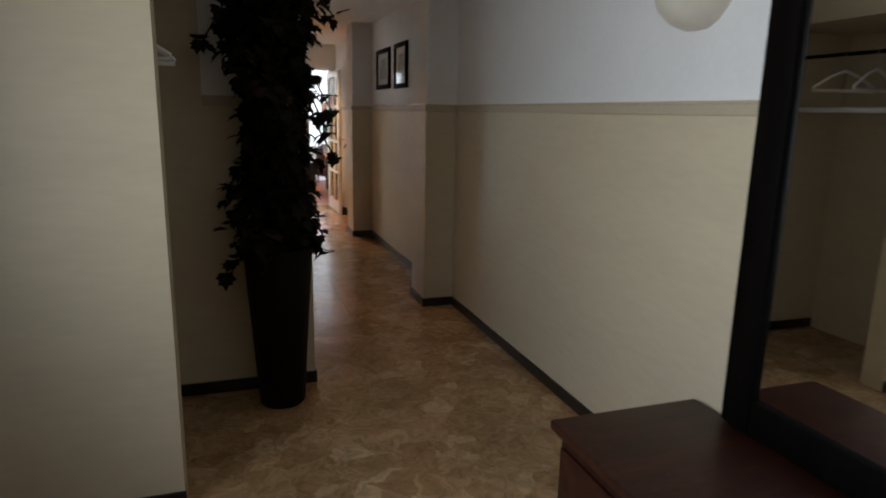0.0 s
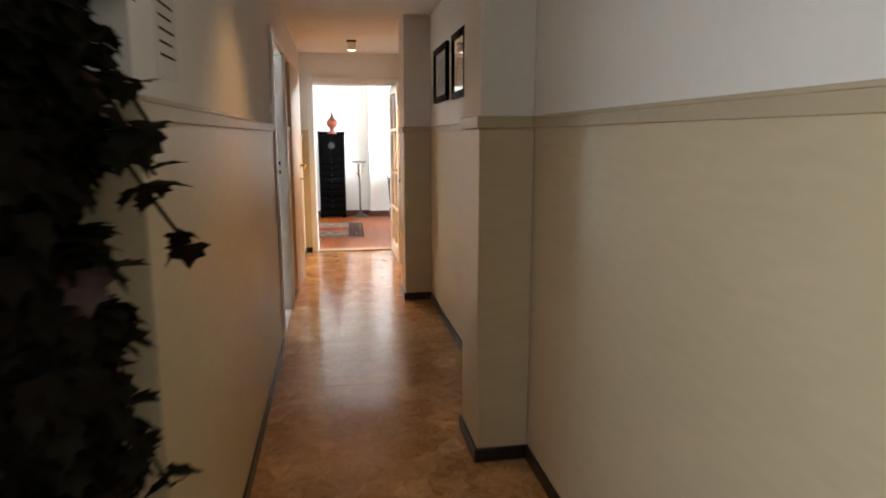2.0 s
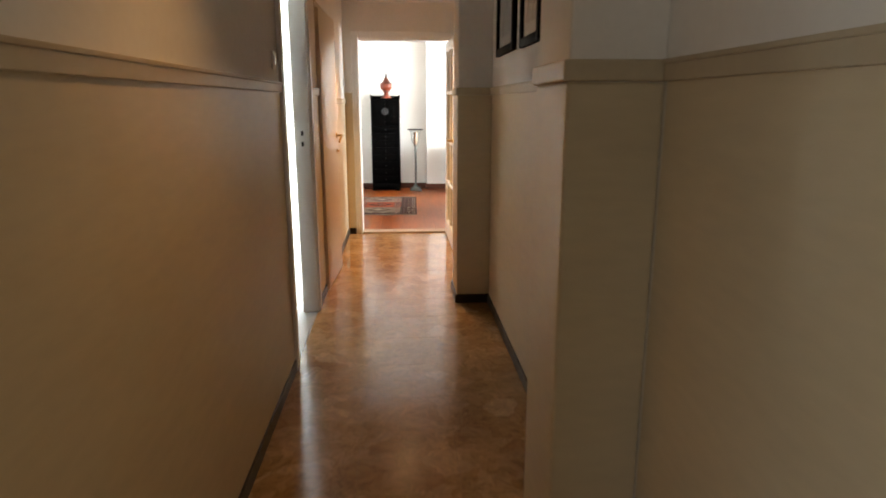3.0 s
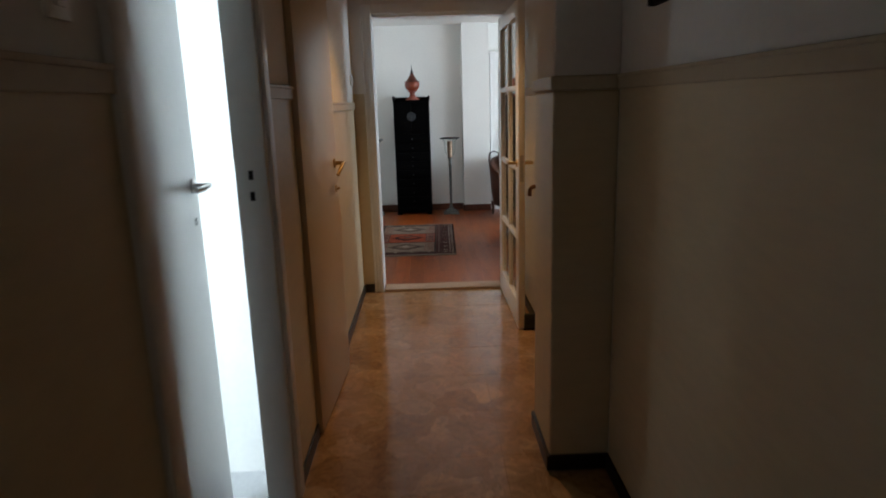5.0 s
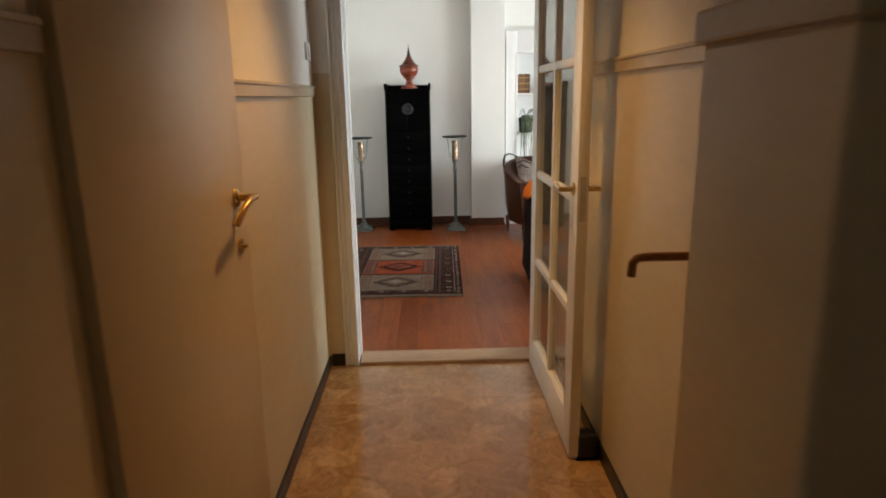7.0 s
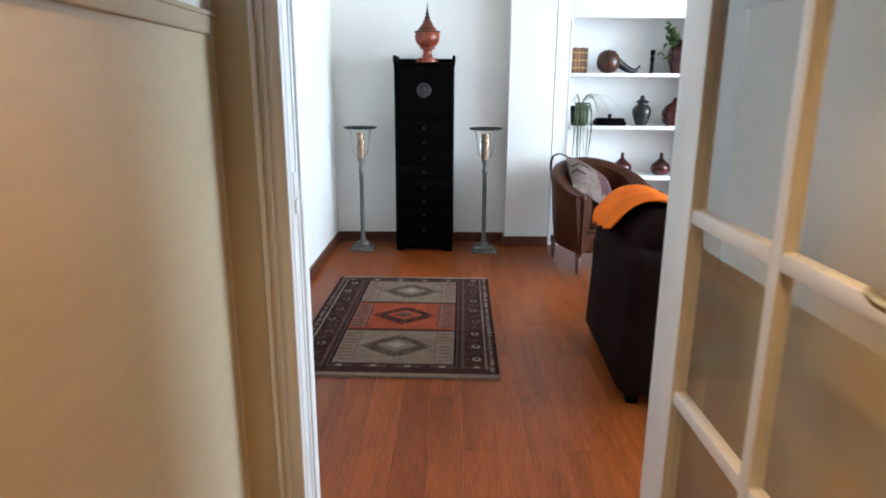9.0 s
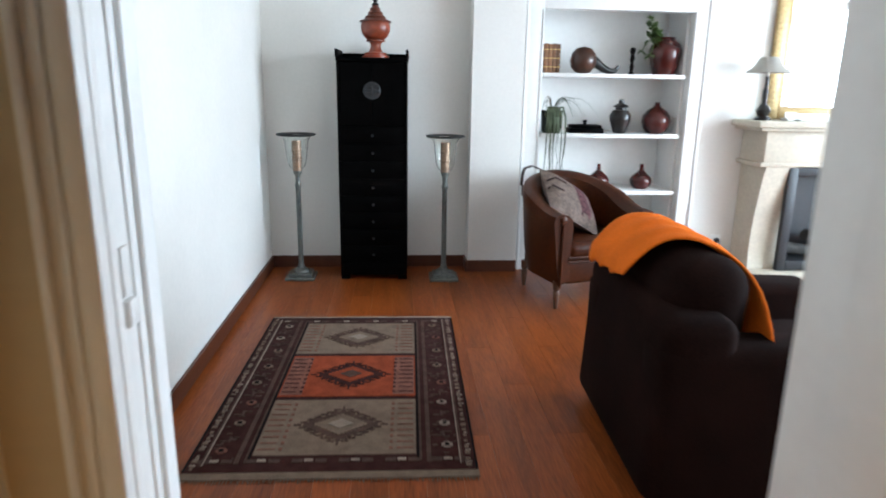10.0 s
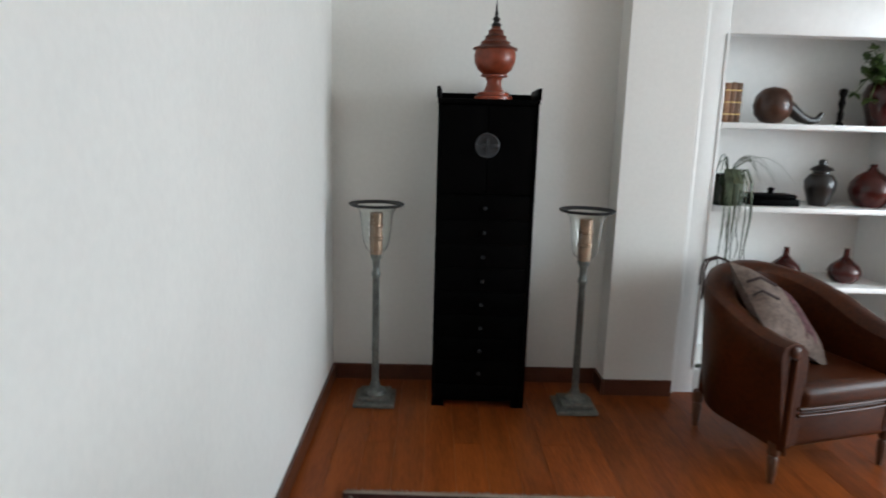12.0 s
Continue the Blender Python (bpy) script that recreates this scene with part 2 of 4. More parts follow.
def box(x0, x1, y0, y1, z0, z1, bevel=0.0, segs=2):
    return bm_box(bmesh.new(), x0, x1, y0, y1, z0, z1, bevel, segs)


def boxes(*rows, bevel=0.0):
    bm = bmesh.new()
    for r in rows:
        bm_box(bm, *r, bevel=bevel)
    return bm


def lathe(profile, segs=28, at=(0, 0, 0), bm=None):
    bm = bm or bmesh.new()
    rings = []
    for r, z in profile:
        if r < 1e-5:
            rings.append([bm.verts.new((at[0], at[1], at[2] + z))])
        else:
            rings.append([bm.verts.new((at[0] + r * math.cos(2 * math.pi * i / segs), at[1] + r * math.sin(2 * math.pi * i / segs), at[2] + z)) for i in range(segs)])
    for a, b in zip(rings, rings[1:]):
        for i in range(segs):
            j = (i + 1) % segs
            q = [a[i % len(a)], a[j % len(a)], b[j % len(b)], b[i % len(b)]]
            u = []
            for v in q:
                if v not in u:
                    u.append(v)
            if len(u) > 2:
                bm.faces.new(u)
    return bm


def tube(points, r, segs=8, bm=None, taper=1.0):
    bm = bm or bmesh.new()
    pts = [Vector(p) for p in points]
    rings = []
    for i, p in enumerate(pts):
        d = (pts[min(i + 1, len(pts) - 1)] - pts[max(i - 1, 0)]).normalized()
        q = d.to_track_quat("Z", "Y")
        rr = r * (1 + (taper - 1) * i / max(1, len(pts) - 1))
        rings.append([bm.verts.new(p + q @ Vector((rr * math.cos(2 * math.pi * k / segs), rr * math.sin(2 * math.pi * k / segs), 0))) for k in range(segs)])
    for a, b in zip(rings, rings[1:]):
        for k in range(segs):
            bm.faces.new((a[k], a[(k + 1) % segs], b[(k + 1) % segs], b[k]))
    bm.faces.new(rings[0][::-1])
    bm.faces.new(rings[-1])
    return bm


def mesh_of(name, bm, material, smooth=False):
    bmesh.ops.recalc_face_normals(bm, faces=bm.faces)
    me = bpy.data.meshes.new(name)
    bm.to_mesh(me)
    bm.free()
    me.materials.append(material)
    if smooth:
        for p in me.polygons:
            p.use_smooth = True
        me.set_sharp_from_angle(angle=radians(38))
    return me


def part(name, bm, material, parent=None, label="", smooth=True):
    ob = new(name, mesh_of(name, bm, material, smooth))
    if parent:
        ob.parent = parent
    if label:
        ob["label"] = label
    return ob


def thing(name, at, label, category, group="", turn=0, size=1.0):
    e = new(name)
    e.empty_display_size = 0.1
    e.matrix_world = pose(*at, 0, 0, turn) @ Matrix.Scale(size, 4)
    return tagged(e, label, category, group)


def structure(name, bm, material, label="", category="wall", smooth=False):
    return tagged(part(name, bm, material, None, "", smooth), label, category, kind="structure")


# ---- large structure: corridor ----
LX, RX, ENDY, H = 0.345, 1.565, 9.24, 2.44
DADO = 1.525
floor_bed = structure("floor_corridor", box(-1.4, 1.7, -2.6, 9.24, -0.1, -0.006), JOINT, "polished brown marble tile floor of the corridor", "floor")
structure("wall_right", boxes((RX, RX + 0.15, -2.6, 9.24, 0, H)), WHITE, "white painted upper corridor wall")
structure("wall_left", boxes((LX - 0.1, LX, 2.59, 5.61, 0, H), (LX - 0.1, LX, 5.61, 6.52, 2.09, H), (LX - 0.1, LX, 6.52, 7.04, 0, H),
                             (LX - 0.1, LX, 7.04, 7.77, 2.10, H), (LX - 0.1, LX, 7.77, 9.24, 0, H)), WHITE, "white painted corridor wall with two door openings")
structure("wall_niche_end", boxes((-1.4, LX - 0.1, 2.59, 2.69, 0, H)), WHITE, "white painted end wall of the coat niche")
structure("wall_pier", boxes((-1.4, -0.262, 1.586, 1.72, 0, H)), CREAM, "cream papered pier before the coat niche")
structure("wall_hall_left", boxes((-1.4, -1.3, -2.6, -0.22, 0, H), (-1.4, -1.3, 0.82, 2.59, 0, H), (-1.4, -1.3, -0.22, 0.82, 0, 0.83), (-1.4, -1.3, -0.22, 0.82, 2.17, H)), CREAM, "cream papered hall wall round the hall window")
structure("wall_hall_front", box(-1.4, 1.72, -2.6, -2.5, 0, H), WHITE, "plain white hall wall")
structure("ceiling_corridor", box(-1.4, 1.72, -2.6, 9.24, H, H + 0.12), CEILING, "off-white plaster corridor ceiling", "ceiling")
structure("ceiling_niche", box(-1.3, -0.155, 1.72, 2.586, 2.02, H - 0.002), CREAM, "cream lowered ceiling of the coat niche", "ceiling")
structure("wall_niche_back", box(-0.95, -0.85, 1.72, 2.59, 0, 2.02), CREAM, "cream back wall of the coat niche")

# pilasters
for y0, y1 in ((3.765, 4.10), (6.675, 7.03)):
    structure("pilaster", box(1.333, RX, y0, y1, 0, H, 0.006, 2), WHITE, "white pilaster on the corridor wall", "pilaster")
    structure("wainscot_pilaster", box(1.329, RX - 0.0005, y0 - 0.004, y1 + 0.004, 0.004, DADO - 0.05, 0.008, 2), CREAM, "cream embossed wainscot round the pilaster", "wainscot")
    structure("dado_rail_pilaster", boxes((1.318, RX - 0.001, y0 - 0.015, y1 + 0.015, DADO - 0.05, DADO), bevel=0.006), RAIL, "beige painted dado rail round the pilaster", "trim")
    structure("baseboard_pilaster", boxes((1.316, RX - 0.001, y0 - 0.016, y1 + 0.016, 0, 0.065), bevel=0.004), PLINTH, "dark stone plinth round the pilaster", "baseboard")


def wainscot_x(x, y0, y1, side, name, DADO=DADO):
    """Lower cream panel, rail and plinth on a wall along y; side +1 faces +x."""
    a, b = (x, x + 0.004 * side)
    structure("wainscot_" + name, box(min(a, b), max(a, b), y0, y1, 0.004, DADO - 0.05), CREAM, "cream embossed wainscot paper on the corridor wall", "wainscot")
    b = x + 0.015 * side
    structure("dado_rail_" + name, boxes((min(a, b), max(a, b), y0, y1, DADO - 0.05, DADO - 0.008), (min(a, x + 0.019 * side), max(a, x + 0.019 * side), y0, y1, DADO - 0.012, DADO), bevel=0.003), RAIL, "beige painted dado rail", "trim")
    b = x + 0.014 * side
    structure("baseboard_" + name, boxes((min(a, b), max(a, b), y0, y1, 0, 0.065), bevel=0.003), PLINTH, "dark stone plinth along the corridor", "baseboard")


wainscot_x(RX, -2.5, 3.748, -1, "right_a")
wainscot_x(RX, 4.117, 6.658, -1, "right_b")
wainscot_x(RX, 7.047, 9.23, -1, "right_c")
wainscot_x(LX, 2.59, 5.53, 1, "left_a")
wainscot_x(LX, 6.605, 7.0, 1, "left_b")
wainscot_x(LX, 7.81, 9.21, 1, "left_c", 1.465)
structure("wainscot_niche", boxes((-0.85, LX, 2.586, 2.59, 0.004, DADO - 0.05), (-0.85, -0.155, 2.5862, 2.59, DADO - 0.05, 2.02)), CREAM, "cream wainscot paper on the niche end wall", "wainscot")
structure("dado_rail_niche", box(-0.155, LX + 0.015, 2.574, 2.59, DADO - 0.05, DADO, 0.004), RAIL, "beige painted dado rail at the niche", "trim")
structure("baseboard_niche", box(-0.85, LX + 0.014, 2.575, 2.59, 0, 0.065, 0.003), PLINTH, "dark stone plinth in the niche", "baseboard")
structure("baseboard_pier", box(-1.3, -0.257, 1.572, 1.586, 0, 0.065, 0.003), PLINTH, "dark stone plinth on the pier", "baseboard")

# end wall with the doorway to the living room
structure("wall_end", boxes((-0.2, 0.486, ENDY, 9.36, 0, H), (1.475, 6.1, ENDY, 9.36, 0, H), (0.486, 1.475, ENDY, 9.36, 2.092, H)), WHITE, "white wall with the living room doorway")
structure("wainscot_end", box(LX, 0.43, ENDY - 0.004, ENDY, 0.004, DADO), CREAM, "cream wainscot beside the doorway", "wainscot")
structure("baseboard_end", box(LX + 0.014, 0.43, ENDY - 0.016, ENDY, 0, 0.065, 0.003), PLINTH, "dark stone plinth beside the doorway", "baseboard")
JY = ENDY - 0.022
casing = structure("door_frame_living", boxes((0.43, 0.503, JY + 0.008, ENDY, 0, 2.145), (0.486, 0.500, ENDY, 9.375, 0, 2.06), (1.466, 1.49, ENDY + 0.01, 9.375, 0, 2.06),
                   (0.512, 1.55, JY, ENDY, 2.08, 2.145), (0.512, 1.466, ENDY, 9.375, 2.06, 2.09), (0.40, 0.46, 9.36, 9.382, 0, 2.11), (1.49, 1.55, 9.36, 9.382, 0, 2.11), bevel=0.003), PAINT, "white gloss painted door frame", "door frame", True)
# ridges of the architrave and the rebate of the jamb
for xa, xb, ya in ((0.431, 0.444, 0.012), (0.456, 0.466, 0.004), (0.478, 0.504, 0.016)):
    part("architrave_ridge", box(xa, xb, JY + 0.008 - ya, JY + 0.0085, 0, 2.06, 0.0035, 3), PAINT, casing)
for ya, yb, d in ((ENDY + 0.002, ENDY + 0.022, 0.004), (ENDY + 0.062, ENDY + 0.078, 0.004), (ENDY + 0.092, ENDY + 0.134, 0.008)):
    part("jamb_ridge", box(0.4995, 0.500 + d, ya, yb, 0.018, 2.06, 0.003, 3), PAINT, casing)
part("strike_plate", boxes((0.500, 0.506, ENDY + 0.024, ENDY + 0.05, 1.035, 1.10), (0.500, 0.510, ENDY + 0.024, ENDY + 0.05, 0.995, 1.031), bevel=0.002), PAINT, casing, "white painted strike plate")
structure("threshold", box(0.508, 1.466, ENDY - 0.02, 9.38, -0.004, 0.018, 0.005), mat("worn_wood_threshold", (0.42, 0.28, 0.17), 0.5, vary=0.2, fine=30, stretch=(0.6, 6, 6)), "pale worn wooden threshold", "threshold")

# ---- large structure: living room ----
FW = 13.11
structure("floor_living", box(-0.2, 6.1, 9.36, 13.6, -0.1, -0.004), JOINT, "red-brown laminate plank floor of the living room", "floor")
structure("wall_living_left", box(-0.2, -0.08, 9.36, FW, 0, H), WHITE, "plain white living room wall")
for k, row in enumerate(((-0.2, 1.80, FW, FW + 0.12, 0, H), (1.80, 2.99, 13.45, 13.57, 0, H), (2.99, 6.1, FW, FW + 0.12, 0, H), (1.80, 2.99, FW, 13.45, 2.0, H),
                         (1.74, 1.80, FW + 0.12, 13.57, 0, H), (2.99, 3.05, FW + 0.12, 13.57, 0, H))):
    structure("wall_living_far_%d" % (k + 1), box(*row), WHITE, "white living room wall round the shelf recess")
structure("pier_living", box(1.36, 1.72, 12.955, FW, 0, H, 0.003), WHITE, "white plastered wall pier", "pier")
structure("wall_living_window", boxes((6.0, 6.1, 9.36, 9.44, 0, H), (6.0, 6.1, 11.88, FW, 0, H), (6.0, 6.1, 9.44, 11.88, 0, 0.45), (6.0, 6.1, 9.44, 11.88, 2.35, H)), WHITE, "white window wall of the living room")
structure("ceiling_living", box(-0.2, 6.1, 9.245, 13.57, H, H + 0.12), WHITE, "white living room ceiling", "ceiling")
structure("baseboard_living", boxes((-0.08, -0.064, 9.39, FW - 0.016, 0, 0.085), (-0.08, 1.36, FW - 0.016, FW, 0, 0.085), (1.344, 1.36, 12.939, FW - 0.016, 0, 0.085),
                                    (1.36, 1.718, 12.939, 12.955, 0, 0.085), bevel=0.003), SKIRT, "red-brown wooden skirting board", "baseboard")
win = structure("window_1", boxes((6.03, 6.08, 9.44, 11.88, 0.45, 0.52), (6.03, 6.08, 9.44, 11.88, 2.28, 2.35), (6.03, 6.08, 9.44, 9.51, 0.52, 2.28), (6.03, 6.08, 11.81, 11.88, 0.52, 2.28), (6.03, 6.08, 10.62, 10.7, 0.52, 2.28)), PAINT, "white framed living room window", "window")
ground = structure("ground", box(-60, 60, -60, 60, -4.2, -4.0), mat("grey_paving", (0.2, 0.2, 0.19), 0.9), "grey paved ground outside", "ground")

# small room behind the ajar door
structure("wall_small_room", boxes((-1.4, LX - 0.1, 6.74, 6.84, 0, H), (-1.4, LX - 0.1, 4.8, 4.9, 0, H), (-1.4, -1.3, 4.9, 4.94, 0, H), (-1.4, -1.3, 5.56, 6.74, 0, H), (-1.4, -1.3, 4.94, 5.56, 0, 0.9), (-1.4, -1.3, 4.94, 5.56, 2.1, H)), WHITE, "white walls of the small bright room")
structure("ceiling_small_room", box(-1.4, LX - 0.1, 4.8, 8.0, H, H + 0.1), WHITE, "white ceiling of the small rooms", "ceiling")
structure("floor_small_room", box(-1.4, LX - 0.002, 4.8, 8.0, -0.1, 0.002), mat("pale_grey_tile", (0.5, 0.5, 0.5), 0.3, vary=0.06), "pale grey floor of the small room", "floor")
structure("wall_cupboard", boxes((-0.35, -0.25, 6.84, 7.9, 0, H), (-0.35, LX - 0.1, 7.9, 8.0, 0, H)), WHITE, "plain inner cupboard wall")


# ---- doors ----
def lever(parent, at, side, along, material, name="handle", drop=0.0):
    """Lever handle on a leaf: at = rose centre, side = unit x out of the leaf, along = y way of the lever."""
    x, y, z = at
    bm = lathe([(0.0, 0), (0.024, 0), (0.024, 0.006), (0.010, 0.010), (0.009, 0.05), (0.0, 0.05)], 16)
    bmesh.ops.rotate(bm, verts=bm.verts, matrix=Matrix.Rotation(radians(90 * side), 3, "Y"))
    bmesh.ops.translate(bm, verts=bm.verts, vec=(x, y, z))
    xx = x + 0.05 * side
    tube([(xx, y - 0.012 * along, z), (xx, y + 0.03 * along, z), (xx, y + 0.09 * along, z - drop * 0.3), (xx - 0.012 * side, y + 0.12 * along, z - drop)], 0.009, 10, bm)
    return part(name, bm, material, parent)


def keyplate(parent, at, side, material):
    bm = lathe([(0.0, 0), (0.02, 0), (0.02, 0.005), (0.006, 0.006), (0.006, 0.02), (0.0, 0.02)], 14)
    bmesh.ops.rotate(bm, verts=bm.verts, matrix=Matrix.Rotation(radians(90 * side), 3, "Y"))
    bmesh.ops.translate(bm, verts=bm.verts, vec=at)
    return part("lock", bm, material, parent)


# glazed door to the living room, opened flat along the corridor wall
gd = thing("glazed_door", (1.442, 9.215, 0.0), "white painted glazed door with eight panes, opened into the corridor", "door", turn=0.6)
TK = 0.02
part("stile", box(-TK, TK, -0.115, 0, 0.008, 2.02, 0.003), PAINT, gd)
part("stile", box(-TK, TK, -0.955, -0.84, 0.008, 2.02, 0.003), PAINT, gd)
part("rail", box(-TK, TK, -0.84, -0.115, 0.008, 0.17, 0.003), PAINT, gd)
part("rail", box(-TK, TK, -0.84, -0.115, 1.93, 2.02, 0.003), PAINT, gd)
part("mullion", box(-TK + 0.004, TK - 0.004, -0.495, -0.46, 0.17, 1.93, 0.004), PAINT, gd)
levels = (0.17, 0.59, 1.03, 1.52, 1.93)
for z in levels[1:4]:
    for ya, yb in ((-0.84, -0.495), (-0.46, -0.115)):
        part("glazing_bar", box(-TK + 0.004, TK - 0.004, ya, yb, z - 0.017, z + 0.017, 0.005), PAINT, gd)
for za, zb in zip(levels, levels[1:]):
    for ya, yb in ((-0.84, -0.495), (-0.46, -0.115)):
        pn = part("pane", box(-0.002, 0.002, ya - 0.004, yb + 0.004, za + 0.012, zb - 0.012), GLASS, gd, smooth=False)
        pn.visible_shadow = False
lever(gd, (-TK, -0.90, 1.07), -1, 1, BRASS)
lever(gd, (TK, -0.90, 1.07), 1, 1, BRASS)
part("latch_plate", box(-0.011, 0.011, -0.958, -0.954, 0.96, 1.12), CHROME, gd)

# flush cream door standing a crack open
cd_ = thing("flush_door", (LX - 0.012, 7.015, 0.0), "cream gloss flush door with brass lever, a crack open", "door", turn=-2.6)
part("leaf", box(0, 0.04, 0.0, 0.735, 0.012, 2.08, 0.003), CREAM_GLOSS, cd_)
lever(cd_, (0.04, 0.665, 1.16), 1, -1, BRASS, drop=0.05)
keyplate(cd_, (0.04, 0.665, 1.03), 1, BRASS)
structure("door_frame_cupboard", boxes((LX - 0.1, LX + 0.004, 7.0, 7.045, 0, 2.085), (LX - 0.1, LX + 0.004, 7.765, 7.81, 0, 2.085), (LX - 0.1, LX + 0.004, 7.0, 7.81, 2.085, 2.13), bevel=0.003), RAIL, "beige painted cupboard door frame", "door frame")

# white door, ajar into the small room
wd = thing("white_door", (LX - 0.1, 5.64, 0.0), "white gloss flush door ajar into a bright room", "door", turn=8)
part("leaf", box(-0.04, 0.0, 0.0, 0.865, 0.012, 2.07, 0.003), PAINT, wd)
lever(wd, (0.0, 0.79, 1.21), 1, -1, CHROME, drop=0.0)
part("keyhole", box(0.0, 0.0012, 0.785, 0.795, 1.085, 1.108), BLACK2, wd)
lever(wd, (-0.04, 0.79, 1.21), -1, -1, CHROME)
fr = structure("door_frame_small_room", boxes((LX - 0.1, LX + 0.006, 5.585, 5.635, 0, 2.075), (LX - 0.1, LX + 0.006, 6.515, 6.56, 0, 2.075), (LX - 0.1, LX + 0.006, 5.585, 6.56, 2.075, 2.10),
               (LX, LX + 0.02, 5.53, 5.595, 0, 2.10), (LX, LX + 0.02, 6.545, 6.605, 0, 2.10), (LX, LX + 0.02, 5.53, 6.605, 2.10, 2.15), bevel=0.004), PAINT, "white gloss door frame of the small room", "door frame", True)
part("strike_plate", boxes((LX - 0.055, LX - 0.04, 6.513, 6.516, 1.215, 1.245), (LX - 0.055, LX - 0.04, 6.513, 6.516, 1.145, 1.175)), BLACK2, fr)


# ---- corridor things ----
def picture(y0, y1, z0, z1, label):
    e = thing("framed_picture", (RX, (y0 + y1) / 2, (z0 + z1) / 2), label, "picture", "pictures in the corridor")
    w, h, f = (y1 - y0) / 2, (z1 - z0) / 2, 0.045
    part("frame", boxes((-0.028, 0, -w, -w + f, -h, h), (-0.028, 0, w - f, w, -h, h), (-0.028, 0, -w + f, w - f, -h, -h + f), (-0.028, 0, -w + f, w - f, h - f, h), bevel=0.006), BLACK, e)
    part("mat_board", box(-0.010, -0.004, -w + f, w - f, -h + f, h - f), PAPER, e)
    part("print", box(-0.0125, -0.0102, -w * 0.45, w * 0.45, -h * 0.5, h * 0.5), PHOTO, e)
    pn = part("pane", box(-0.018, -0.015, -w + f, w - f, -h + f, h - f), GLASS, e)
    pn.visible_shadow = False
    return e


picture(5.765, 6.35, 1.70, 2.11, "dark framed print with white mat on the wall")
picture(5.11, 5.56, 1.69, 2.11, "tall dark framed print with white mat on the wall")

for y, lb in ((8.2, "white square ceiling spot with lit bulb"), (3.95, "white square ceiling spot over the corridor")):
    e = thing("ceiling_spot", (0.95, y, H), lb, "ceiling lamp", "corridor ceiling spots")
    part("base", box(-0.05, 0.05, -0.05, 0.05, -0.022, 0, 0.003), BLACK2, e)
    part("housing", boxes((-0.048, -0.042, -0.045, 0.045, -0.10, -0.022), (0.042, 0.048, -0.045, 0.045, -0.10, -0.022), (-0.042, 0.042, 0.039, 0.045, -0.10, -0.022), (-0.042, 0.042, -0.045, -0.039, -0.10, -0.022)), PAINT, e)
    part("bulb", lathe([(0, -0.03), (0.012, -0.035), (0.026, -0.06), (0.026, -0.085), (0.012, -0.098), (0, -0.10)], 16), BULB, e)

e = thing("wall_hook", (RX, 7.43, 1.04), "brown metal hook arm standing out from the corridor wall", "hook")
HOOKM = mat("brown_bronze_metal", (0.20, 0.085, 0.04), 0.38, metal=0.5, vary=0.15)
part("arm", tube([(-0.004, 0, 0), (-0.17, 0, 0), (-0.186, 0, -0.003), (-0.195, 0, -0.014), (-0.197, 0, -0.045)], 0.0105, 12), HOOKM, e)
bm = lathe([(0, 0), (0.028, 0), (0.028, 0.005), (0.014, 0.012), (0, 0.012)], 20)
bmesh.ops.rotate(bm, verts=bm.verts, matrix=Matrix.Rotation(radians(-90), 3, "Y"))
part("rose", bm, HOOKM, e).location = (-0.004, 0, 0)

e = thing("door_stop", (1.497, 8.285, 0), "black rubber door stop wedged behind the glazed door", "door stop")
bm = box(-0.032, 0.05, -0.03, 0.14, 0, 0.11, 0.012, 3)
for v in bm.verts:
    v.co.z *= 1 - 0.55 * max(0, v.co.y) / 0.14
part("wedge", bm, BLACK2, e)
part("foot", box(-0.036, 0.052, -0.036, 0.144, 0, 0.012, 0.003), BLACK, e)

e = thing("light_switch", (LX + 0.004, 9.12, 1.62), "white plastic light switch beside the doorway", "switch")
part("plate", box(0, 0.009, -0.04, 0.04, -0.04, 0.04, 0.003), PAINT, e)
part("rocker", box(0.009, 0.014, -0.018, 0.018, -0.025, 0.025, 0.002), PAINT, e)
e = thing("light_switch", (LX, 5.40, 1.62), "small white light switch beside the white door", "switch")
part("plate", box(0, 0.009, -0.03, 0.03, -0.04, 0.04, 0.003), PAINT, e)
part("rocker", box(0.009, 0.014, -0.014, 0.014, -0.022, 0.022, 0.002), PAINT, e)
e = thing("paper_notice", (LX, 2.88, 1.69), "small beige notice sheet pinned to the wall", "notice")
part("sheet", box(0, 0.003, -0.10, 0.10, -0.11, 0.11), PAPER, e)
for k in range(5):
    part("text_bar", box(0.0032, 0.0042, -0.07, 0.07 - 0.02 * (k % 2), 0.06 - 0.03 * k, 0.066 - 0.03 * k), R_BROWN, e)

e = thing("wall_sconce", (RX, 1.24, 1.87), "cream alabaster half-bowl wall lamp, unlit", "wall lamp")
bm = lathe([(0.0, -0.10), (0.05, -0.097), (0.10, -0.075), (0.145, -0.03), (0.165, 0.03), (0.17, 0.05), (0.16, 0.05), (0.14, -0.02), (0.095, -0.065), (0.0, -0.085)], 36)
bmesh.ops.bisect_plane(bm, geom=bm.verts[:] + bm.edges[:] + bm.faces[:], plane_co=(0, 0, 0), plane_no=(1, 0, 0), clear_outer=True)
part("bowl", bm, ALABASTER, e)
part("backplate", box(-0.012, 0, -0.06, 0.06, -0.09, 0.04, 0.004), BRASS, e)

